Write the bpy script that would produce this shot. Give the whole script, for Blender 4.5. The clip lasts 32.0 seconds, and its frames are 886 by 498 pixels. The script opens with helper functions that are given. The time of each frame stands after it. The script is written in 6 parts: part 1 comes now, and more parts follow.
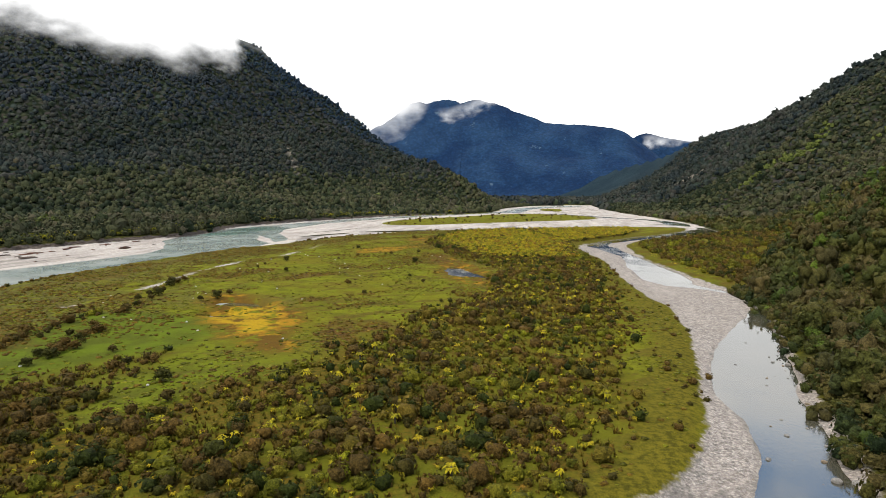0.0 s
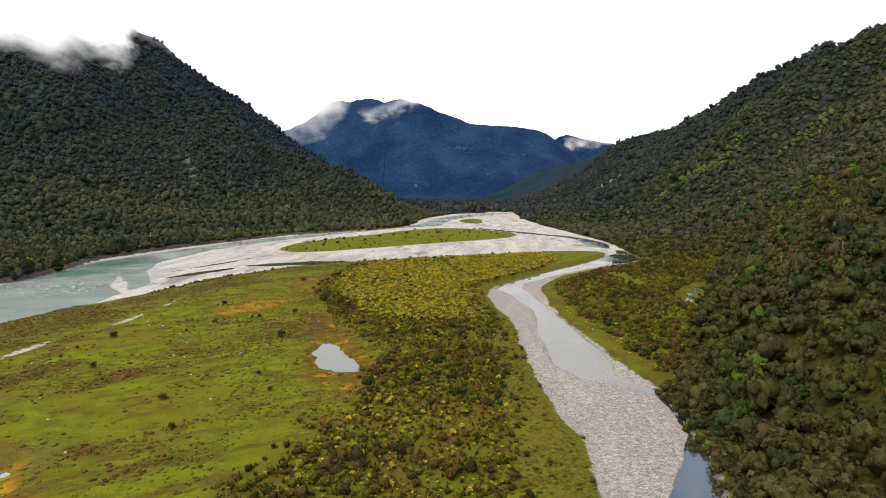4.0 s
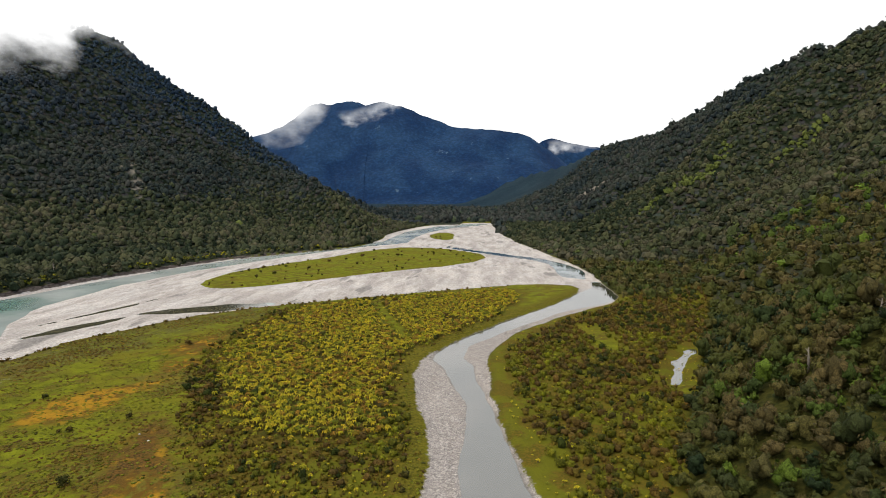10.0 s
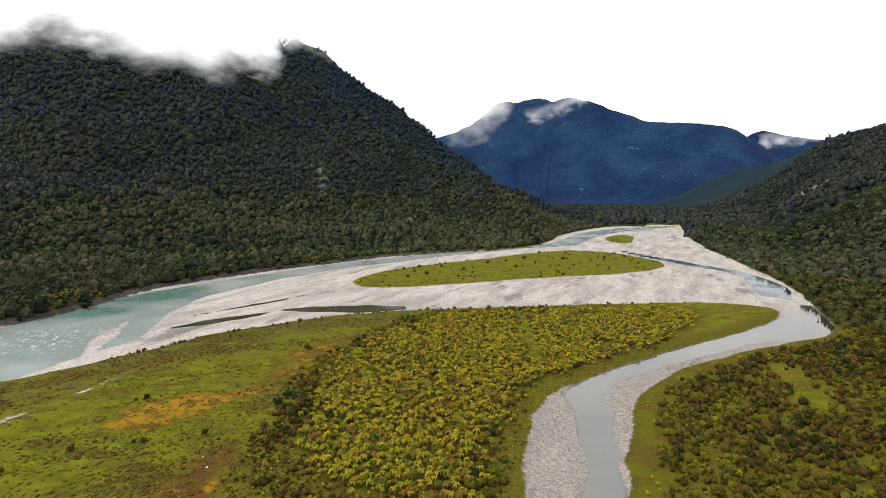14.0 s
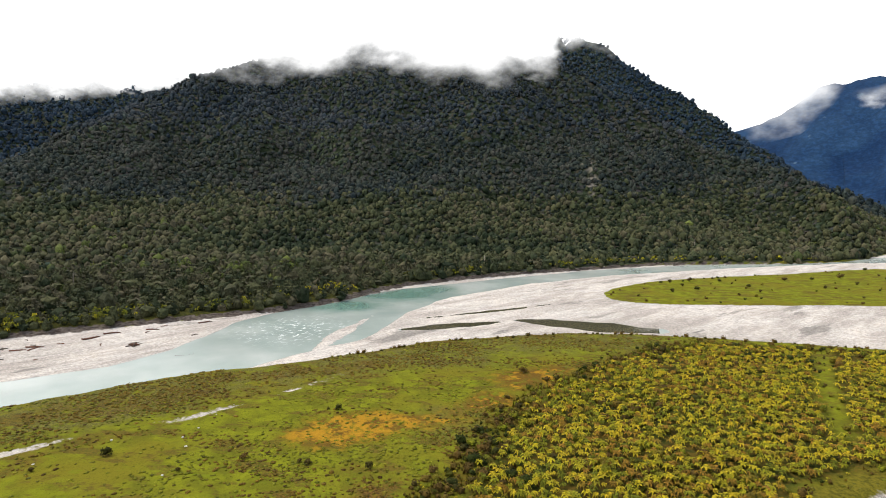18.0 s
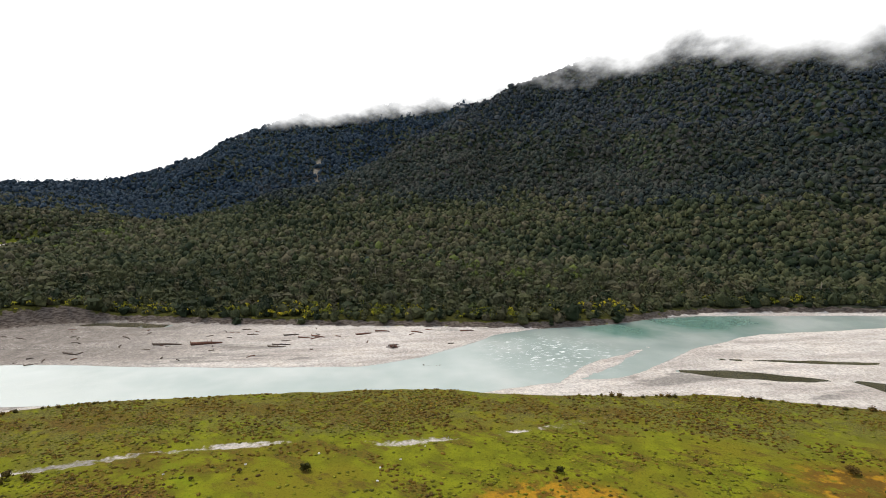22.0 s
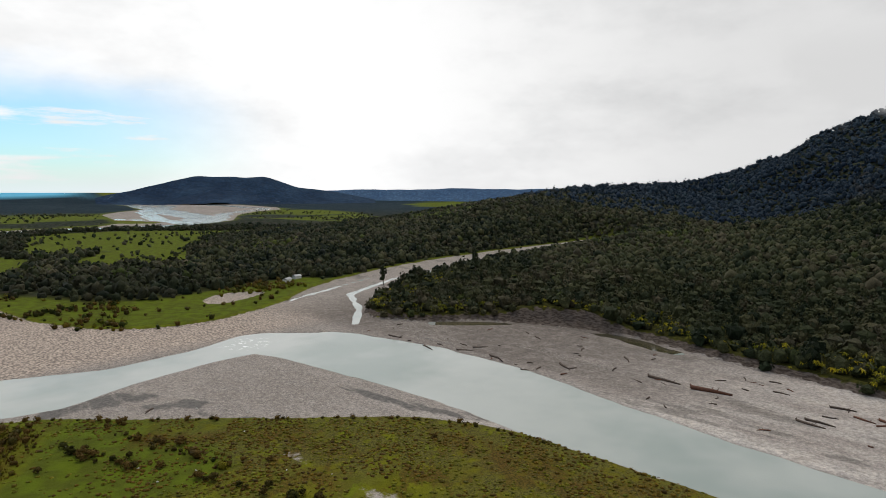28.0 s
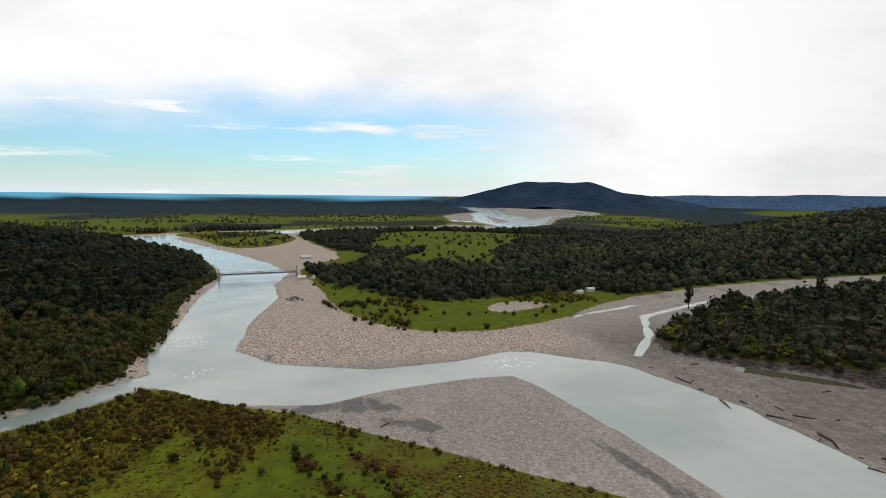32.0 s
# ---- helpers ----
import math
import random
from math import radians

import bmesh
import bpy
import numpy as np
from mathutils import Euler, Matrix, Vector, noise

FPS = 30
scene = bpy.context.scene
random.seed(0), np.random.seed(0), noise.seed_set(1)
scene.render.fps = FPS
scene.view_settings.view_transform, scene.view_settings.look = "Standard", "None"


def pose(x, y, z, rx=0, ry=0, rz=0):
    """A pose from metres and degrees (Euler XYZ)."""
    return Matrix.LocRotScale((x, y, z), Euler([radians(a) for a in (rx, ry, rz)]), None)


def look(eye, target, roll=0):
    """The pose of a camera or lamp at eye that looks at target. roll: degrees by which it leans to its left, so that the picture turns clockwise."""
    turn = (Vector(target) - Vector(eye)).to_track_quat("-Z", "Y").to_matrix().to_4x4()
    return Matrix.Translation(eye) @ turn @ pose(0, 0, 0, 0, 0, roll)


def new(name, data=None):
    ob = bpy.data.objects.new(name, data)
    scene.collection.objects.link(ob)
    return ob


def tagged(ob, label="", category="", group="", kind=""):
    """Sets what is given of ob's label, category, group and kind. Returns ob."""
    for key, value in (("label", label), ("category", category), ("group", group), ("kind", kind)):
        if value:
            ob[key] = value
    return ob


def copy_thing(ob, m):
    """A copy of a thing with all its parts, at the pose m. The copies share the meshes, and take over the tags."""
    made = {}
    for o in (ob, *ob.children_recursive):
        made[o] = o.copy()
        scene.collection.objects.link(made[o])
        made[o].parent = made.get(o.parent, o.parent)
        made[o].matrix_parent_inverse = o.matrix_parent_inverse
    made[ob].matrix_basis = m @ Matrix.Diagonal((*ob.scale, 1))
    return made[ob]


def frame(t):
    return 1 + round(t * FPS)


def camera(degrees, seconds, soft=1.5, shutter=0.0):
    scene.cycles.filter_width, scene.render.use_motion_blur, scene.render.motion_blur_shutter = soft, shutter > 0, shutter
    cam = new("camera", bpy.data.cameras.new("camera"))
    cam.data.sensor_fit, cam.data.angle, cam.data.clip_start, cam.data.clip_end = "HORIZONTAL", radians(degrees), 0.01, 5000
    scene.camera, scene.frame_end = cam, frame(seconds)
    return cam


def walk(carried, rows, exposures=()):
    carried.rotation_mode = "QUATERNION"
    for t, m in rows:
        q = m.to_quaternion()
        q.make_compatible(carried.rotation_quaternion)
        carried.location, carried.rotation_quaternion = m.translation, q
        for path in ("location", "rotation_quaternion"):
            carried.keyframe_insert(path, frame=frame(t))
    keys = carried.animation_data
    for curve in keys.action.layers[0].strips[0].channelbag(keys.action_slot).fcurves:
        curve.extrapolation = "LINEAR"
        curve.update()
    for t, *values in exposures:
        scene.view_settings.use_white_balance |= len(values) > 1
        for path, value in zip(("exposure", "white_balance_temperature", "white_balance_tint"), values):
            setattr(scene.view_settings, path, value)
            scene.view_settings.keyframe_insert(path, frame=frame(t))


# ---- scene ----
cam = camera(73.95, 32.0, soft=0.9)
# seconds, eye x, y, z, then yaw to the left of +y, pitch and roll in degrees
PATH = [
    (0, 0.01, 0.01, 38.34, 13.015, -5.690, 0.272),
    (1, 1.29, 15.69, 44.74, 12.159, -5.830, 0.670),
    (2, 3.05, 30.93, 50.66, 10.764, -5.875, 0.679),
    (3, 5.92, 45.66, 56.43, 8.694, -5.881, 0.476),
    (4, 9.41, 59.98, 62.23, 6.006, -5.889, 0.175),
    (4.5, 11.13, 67.10, 65.23, 4.902, -5.886, 0.107),
    (6.5, 16.06, 98.52, 76.73, 3.737, -5.951, 0.127),
    (7, 18.20, 105.62, 78.62, 3.773, -5.844, 0.111),
    (8, 22.99, 119.16, 80.80, 3.874, -5.767, 0.012),
    (9, 28.24, 132.19, 81.16, 4.000, -5.735, 0.062),
    (10, 33.68, 145.44, 81.01, 4.802, -5.712, 0.065),
    (11, 38.76, 158.21, 80.98, 8.153, -5.740, 0.102),
    (12, 43.11, 170.69, 81.05, 11.614, -5.795, 0.106),
    (13, 46.11, 183.47, 80.89, 16.471, -5.861, 0.263),
    (14, 47.75, 196.46, 80.45, 22.741, -5.937, 0.333),
    (14.5, 48.33, 202.96, 80.17, 26.135, -5.937, 0.259),
    (16.5, 45.48, 229.90, 79.48, 39.537, -5.963, 0.066),
    (17, 44.25, 236.08, 79.19, 42.908, -5.952, 0.096),
    (18, 40.89, 248.62, 78.97, 49.767, -5.886, -0.089),
    (19, 36.21, 260.07, 79.04, 56.538, -5.784, -0.115),
    (20, 30.07, 270.60, 79.04, 63.282, -5.635, 0.000),
    (21, 22.45, 280.49, 79.06, 71.070, -5.547, 0.196),
    (22, 13.36, 289.71, 79.21, 79.858, -5.473, 0.362),
    (23, 3.41, 297.51, 79.41, 88.914, -5.430, 0.363),
    (24, -8.17, 302.82, 79.54, 97.941, -5.402, 0.518),
    (25, -21.04, 305.84, 79.92, 106.753, -5.496, 0.645),
    (25.5, -27.73, 306.77, 80.07, 111.285, -5.520, 0.744),
    (27.5, -58.11, 299.69, 79.07, 128.369, -5.599, -0.088),
    (28, -63.99, 298.33, 78.94, 132.910, -5.502, 0.039),
    (29, -75.17, 295.09, 78.98, 141.777, -5.373, 0.144),
    (30, -85.95, 290.87, 79.29, 150.356, -5.292, 0.259),
    (31, -96.30, 284.64, 79.65, 158.741, -5.232, 0.451),
    (32, -105.92, 275.77, 79.79, 163.796, -5.179, 0.600),
]


def carried_at(x, y, z, yaw, pitch, roll):
    a, b = radians(yaw), radians(pitch)
    ahead = Vector((-math.sin(a) * math.cos(b), math.cos(a) * math.cos(b), math.sin(b)))
    return look((x, y, z), Vector((x, y, z)) + ahead * 100, roll)


walk(cam, [(t, carried_at(*r)) for t, *r in PATH],
     exposures=[(0, -0.45), (4, -0.55), (9, -0.66), (13, -0.68), (16.5, -0.40), (19, -0.26), (22, -0.48), (25, -1.14), (28, -1.42), (32, -1.48)])

# ---- world and sun ----
SUN_TURN, SUN_HEIGHT = radians(140), radians(60)
sun_way = Vector((-math.sin(SUN_TURN) * math.cos(SUN_HEIGHT), math.cos(SUN_TURN) * math.cos(SUN_HEIGHT), math.sin(SUN_HEIGHT)))


class Nodes:
    """A node tree, filled by short calls. Inputs are sockets, numbers or colours."""

    def __init__(self, tree):
        self.tree = tree
        tree.nodes.clear()

    def add(self, kind, out=0, **inputs):
        settings = {k[4:]: inputs.pop(k) for k in list(inputs) if k.startswith("set_")}
        node = self.tree.nodes.new(kind)
        for key, value in settings.items():
            setattr(node, key, value)
        for key, value in inputs.items():
            slot = node.inputs[int(key[1:])] if key[0] == "i" and key[1:].isdigit() else node.inputs[key.replace("_", " ")]
            if isinstance(value, bpy.types.NodeSocket):
                self.tree.links.new(value, slot)
            elif isinstance(value, (tuple, list)) and len(value) == 3 and slot.type == "RGBA":
                slot.default_value = (*value, 1)
            else:
                slot.default_value = value
        return node.outputs[out]

    def math(self, op, a, b=0.0, clamp=False):
        return self.add("ShaderNodeMath", set_operation=op, set_use_clamp=clamp, i0=a, i1=b)

    def mix(self, f, a, b, blend="MIX"):
        return self.add("ShaderNodeMixRGB", set_blend_type=blend, Fac=f, Color1=a, Color2=b)

    def step(self, v, lo, hi, a=0.0, b=1.0):
        return self.add("ShaderNodeMapRange", set_interpolation_type="SMOOTHSTEP", i0=v, i1=lo, i2=hi, i3=a, i4=b)

    def noise(self, at, scale, detail=4.0, rough=0.55, out=0):
        return self.add("ShaderNodeTexNoise", out, Vector=at, Scale=scale, Detail=detail, Roughness=rough)

    def cells(self, at, scale, out=0, feature="F1"):
        return self.add("ShaderNodeTexVoronoi", out, set_feature=feature, Vector=at, Scale=scale)

    def attr(self, name):
        return self.add("ShaderNodeAttribute", 2, set_attribute_name=name)

    def place(self):
        return self.add("ShaderNodeNewGeometry", 0)

    def bump(self, height, strength=0.5, distance=0.1):
        return self.add("ShaderNodeBump", Height=height, Strength=strength, Distance=distance)

    def surface(self, color, rough=0.9, normal=None, **more):
        given = dict(Base_Color=color, Roughness=rough, **more)
        if normal is not None:
            given["Normal"] = normal
        out = self.add("ShaderNodeBsdfPrincipled", **given)
        self.add_output(out)
        return out

    def add_output(self, shader):
        end = self.tree.nodes.new("ShaderNodeOutputMaterial")
        self.tree.links.new(shader, end.inputs[0])


world = bpy.data.worlds.new("sky")
scene.world = world
world.use_nodes = True
n = Nodes(world.node_tree)
way = n.add("ShaderNodeTexCoord", 0)
split = n.add("ShaderNodeSeparateXYZ", 2, Vector=way)
south = n.add("ShaderNodeVectorMath", 1, set_operation="DOT_PRODUCT", i0=way, i1=(0.10, -0.995, 0.0))
sky = n.add("ShaderNodeTexSky", set_sky_type="NISHITA", set_sun_disc=False, set_sun_elevation=SUN_HEIGHT,
            set_sun_rotation=-SUN_TURN, set_air_density=1.0, set_dust_density=0.6)
# the cloud deck is closed but for a clear band low over the coast, with small clouds in it
stretched = n.add("ShaderNodeMapping", Vector=way, Scale=(1.7, 1.7, 13.0))
puffs = n.noise(stretched, 2.6, 7.0, 0.6)
veil = n.noise(n.add("ShaderNodeMapping", Vector=way, Scale=(1.2, 1.2, 3.0)), 1.7, 5.0, 0.55)
lift = n.math("ADD", split, n.math("MULTIPLY", n.math("SUBTRACT", veil, 0.5), 0.22))
clear = n.math("MULTIPLY", n.step(south, 0.78, 0.97), n.step(lift, 0.185, 0.09))
# high overhead the deck opens in wide blue gaps
eastward = n.add("ShaderNodeSeparateXYZ", 0, Vector=way)
holes = n.math("MULTIPLY", n.math("MULTIPLY", n.step(split, 0.30, 0.40), n.step(eastward, 0.10, 0.24)), n.step(n.noise(way, 2.4, 4.0), 0.40, 0.54))
clear = n.math("MAXIMUM", clear, holes)
cover = n.math("MAXIMUM", n.math("SUBTRACT", 1.0, clear), n.step(puffs, 0.52, 0.68))
grey = n.noise(n.add("ShaderNodeMapping", Vector=way, Scale=(1.0, 1.0, 2.4)), 2.3, 6.0, 0.6)
cloud = n.mix(n.step(grey, 0.30, 0.60), (1.58, 1.59, 1.60), (2.00, 2.00, 2.00))
blue = n.mix(n.step(split, 0.055, -0.01), n.mix(1.0, sky, (0.235, 0.325, 0.375), "MULTIPLY"), (2.15, 2.40, 2.48))
# the deck is brighter on the side of the hidden sun
cloud = n.mix(n.step(south, 0.10, 0.80), cloud, n.mix(1.0, cloud, (1.42, 1.42, 1.42), "MULTIPLY"))
glow = n.add("ShaderNodeBackground", Color=n.mix(cover, blue, cloud), Strength=1.0)
end = n.tree.nodes.new("ShaderNodeOutputWorld")
n.tree.links.new(glow, end.inputs[0])

sun = new("sun", bpy.data.lights.new("sun", "SUN"))
sun.data.energy, sun.data.angle, sun.data.color = 3.0, radians(14), (1.0, 0.92, 0.80)
sun.matrix_world = look(sun_way * 100, (0, 0, 0))


# ---- the plan, in metres ----
def smooth(v, lo, hi):
    s = np.clip((v - lo) / (hi - lo), 0, 1)
    return s * s * (3 - 2 * s)


def lattice(x, y, seed):
    ix, iy = np.floor(x).astype(np.int64), np.floor(y).astype(np.int64)
    fx, fy = x - ix, y - iy
    fx, fy = fx * fx * (3 - 2 * fx), fy * fy * (3 - 2 * fy)

    def knot(a, b):
        v = (a * 374761393 + b * 668265263 + seed * 974634541) & 0x7FFFFFFF
        v = ((v ^ (v >> 13)) * 1274126177) & 0x7FFFFFFF
        return ((v ^ (v >> 16)) & 0xFFFF) / 65535.0

    low = knot(ix, iy) * (1 - fx) + knot(ix + 1, iy) * fx
    high = knot(ix, iy + 1) * (1 - fx) + knot(ix + 1, iy + 1) * fx
    return low * (1 - fy) + high * fy


def fbm(x, y, size, seed=1, octaves=3):
    """Soft noise about 0, from -1 to 1, whose largest features are size metres across."""
    total, gain, whole = 0, 1.0, 0
    for k in range(octaves):
        total = total + gain * (2 * lattice(x / size * 2**k + 17.3 * seed, y / size * 2**k - 9.1 * seed, seed + k) - 1)
        whole, gain = whole + gain, gain * 0.5
    return total / whole


def rounded(points, rounds=2):
    """A closed outline with its corners cut."""
    p = np.array(points, float)
    for _ in range(rounds):
        q = np.roll(p, -1, 0)
        p = np.stack([0.75 * p + 0.25 * q, 0.25 * p + 0.75 * q], 1).reshape(-1, p.shape[1])
    return p


def inside(x, y, outline, reach=400.0, rounds=1):
    """How far each place lies inside an outline, in metres; below 0 outside."""
    p = rounded(outline, rounds)
    out = np.full(x.shape, -reach)
    near = (x > p[:, 0].min() - reach) & (x < p[:, 0].max() + reach) & (y > p[:, 1].min() - reach) & (y < p[:, 1].max() + reach)
    px, py = x[near], y[near]
    least, odd = np.full(px.shape, 1e12), np.zeros(px.shape, bool)
    for (ax, ay), (bx, by) in zip(p, np.roll(p, -1, 0)):
        dx, dy = bx - ax, by - ay
        s = np.clip(((px - ax) * dx + (py - ay) * dy) / (dx * dx + dy * dy + 1e-9), 0, 1)
        np.minimum(least, (px - ax - s * dx) ** 2 + (py - ay - s * dy) ** 2, out=least)
        if dy:
            odd ^= ((ay > py) != (by > py)) & (px < dx * (py - ay) / dy + ax)
    out[near] = np.where(odd, 1, -1) * np.sqrt(least)
    return out


def along(x, y, line, reach=120.0):
    """How far each place lies inside a ribbon of rows x, y, half width."""
    out = np.full(x.shape, -reach)
    for (ax, ay, aw), (bx, by, bw) in zip(line, line[1:]):
        r = reach + max(aw, bw)
        near = (x > min(ax, bx) - r) & (x < max(ax, bx) + r) & (y > min(ay, by) - r) & (y < max(ay, by) + r)
        px, py, dx, dy = x[near], y[near], bx - ax, by - ay
        s = np.clip(((px - ax) * dx + (py - ay) * dy) / (dx * dx + dy * dy), 0, 1)
        out[near] = np.maximum(out[near], aw + (bw - aw) * s - np.hypot(px - ax - s * dx, py - ay - s * dy))
    return out


FLATS = [(-60, 18), (-85, 45), (-111, 62), (-134, 84), (-166, 119), (-205, 155), (-217, 185), (-219, 216), (-217, 270), (-214, 327),
         (-201, 356), (-193, 400), (-188, 437), (-157, 496), (-120, 534), (-71, 566), (-51, 578), (11, 620), (72, 652), (108, 640),
         (99, 603), (77, 563), (55, 528), (28, 480), (8, 440), (-2, 405), (6, 360), (14, 325), (17, 277), (21, 232),
         (30, 195), (28, 140), (21, 104), (16, 78), (-2, 62), (-26, 55), (-42, 37)]
EAST_BANK = [(5200, -860), (160, -825), (30, -620), (-30, -478), (-44, -400), (-56, -324), (-46, -256), (-41, -189), (-42, -135), (-46, -84), (-44, -41),
             (-40, -3), (-32, 18), (-17, 35), (-3, 41), (15, 46), (34, 64), (41, 95), (45, 120), (52, 156), (58, 192), (60, 228), (53, 262),
             (44, 305), (37, 345), (32, 397), (34, 440), (52, 483), (91, 536), (131, 582), (130, 655), (127, 773), (98, 918), (66, 1090),
             (44, 1300), (30, 1550), (40, 5200), (5200, 5200)]
WEST_BANK = [(-300, 10), (-313, 46), (-350, 75), (-371, 150), (-354, 206), (-335, 283), (-312, 395), (-314, 443), (-331, 500), (-338, 543),
             (-322, 640), (-306, 700), (-268, 811), (-205, 900), (-166, 955), (-142, 1048), (-160, 1214), (-120, 1483), (-16, 1528), (10, 5200),
             (-5200, 5200), (-5200, -230), (-900, -140), (-676, -128), (-600, -108), (-504, -92), (-419, -72), (-340, -28)]
COAST_PLAIN = [(-144, -250), (-146, -129), (-175, -61), (-221, -40), (-285, -64), (-330, -101), (-405, -140), (-540, -174), (-676, -186),
               (-900, -190), (-5200, -300), (-5200, -5200), (-2300, -5200), (-1900, -3143), (-1640, -2150), (-1178, -1786), (-770, -1080), (-322, -1045), (-140, -960),
               (-165, -700), (-200, -480), (-150, -400), (-128, -335)]
FAR_PLAIN = [(5200, -900), (165, -905), (60, -1015), (-127, -1075), (-322, -1160), (-560, -1170), (-690, -1690), (-750, -1980), (-1180, -2632), (-1650, -5200), (5200, -5200)]
ISLAND = [(-211, 612), (-222, 650), (-217, 710), (-168, 815), (-106, 960), (-50, 955), (-15, 929), (34, 872), (5, 775), (-70, 716), (-150, 622), (-185, 600)]
ISLET = [(81, -935), (19, -819), (-44, -615), (-95, -625), (-139, -738), (-152, -813), (-118, -985), (-42, -1000), (42, -1000)]
FAR_ISLE = [(-480, -1560), (-540, -1330), (-640, -1215), (-690, -1250), (-640, -1500)]
FAR_BAR = [(-82, 1176), (-68, 1261), (-35, 1232), (-28, 1085), (-59, 1095)]

RIVER = [(5, 1560, 18), (-70, 1430, 22), (-110, 1280, 22), (-118, 1150, 18), (-118, 1050, 20), (-165, 985, 16), (-228, 850, 16), (-280, 715, 16),
         (-298, 620, 16), (-304, 520, 24), (-288, 450, 36), (-262, 400, 44), (-236, 340, 27), (-233, 300, 17), (-238, 245, 18), (-242, 200, 23),
         (-249, 150, 27), (-249, 100, 29), (-240, 48, 27), (-222, 20, 19), (-190, 24, 12), (-150, 28, 14), (-120, 28, 24), (-88, 16, 27),
         (-66, -30, 19), (-70, -100, 20), (-80, -190, 28), (-82, -260, 24), (-90, -338, 30), (-72, -420, 28), (-25, -530, 35), (60, -720, 40),
         (110, -850, 42), (20, -960, 34)]
COAST_RIVER = [(20, -960, 34), (-127, -1015, 32), (-322, -1080, 36), (-690, -1100, 34), (-900, -1500, 50), (-1230, -3000, 90), (-1500, -4900, 130)]
COAST_ARMS = [[(-690, -1120, 16), (-760, -1500, 22), (-950, -2100, 30), (-1400, -3000, 40), (-1750, -4600, 60)],
              [(-760, -1130, 12), (-1120, -1790, 20), (-1560, -2250, 24), (-1780, -3300, 40), (-1950, -4600, 60)],
              [(-330, -1180, 10), (-480, -1640, 12), (-640, -1600, 14), (-720, -1420, 12)]]
EAST_ARM = [(-35, 992, 2), (0, 938, 4), (30, 905, 6), (57, 870, 6), (85, 842, 6), (104, 800, 7), (112, 750, 12), (110, 706, 11), (117, 690, 2)]
STREAM = [(125, 668, 3), (127, 640, 8), (119, 607, 17), (101, 582, 17), (76, 556, 14), (50, 513, 10), (28, 475, 8.5), (15, 447, 6.5), (13, 421, 6), (19, 408, 6), (22, 390, 4), (29, 362, 3), (32, 340, 5.5), (34, 310, 7.5),
          (37, 285, 9.5), (38, 268, 9), (40, 256, 5.5), (50, 247, 1.5), (58, 240, 1.8), (60, 224, 1.8), (59, 210, 2), (55, 194, 3), (48, 174, 4.4), (41, 151, 6), (36, 132, 6.8), (33, 118, 6.2),
          (34, 104, 5), (31, 85, 5), (26, 70, 5), (5, 52, 5), (-20, 45, 5), (-37, 26, 5), (-51, 9, 6), (-74, 4, 15)]
BRAIDS = [[(-700, -150, 4), (-560, -122, 4), (-420, -97, 3), (-345, -62, 2), (-314, -12, 1.5), (-284, 22, 2)],
          [(-420, -122, 2), (-300, -74, 2), (-240, -50, 2), (-190, -50, 1.5)],
          [(-318, 56, 3), (-352, 96, 3), (-362, 150, 3), (-350, 190, 1)],
          [(-196, 506, 3), (-178, 517, 9), (-152, 531, 11), (-126, 547, 4)],
          [(-222, 440, 2), (-205, 480, 3), (-196, 505, 1)], [(-236, 470, 1.5), (-222, 520, 2.5), (-214, 560, 1)]]
MARSH_POOLS = ([(-115, 172, 2.2), (-107, 171, 3.0), (-99, 170, 1.6)], [(-107, 154, 1.4), (-102, 154, 1.6)])
POND = [(-65, 289), (-61, 262), (-49, 247), (-36, 250), (-48, 271), (-58, 287)]
POOL = [(110, 390), (110, 400), (114, 411), (117, 421), (122, 432), (128, 440), (135, 452), (139, 449), (129, 431), (122, 414), (116, 396)]

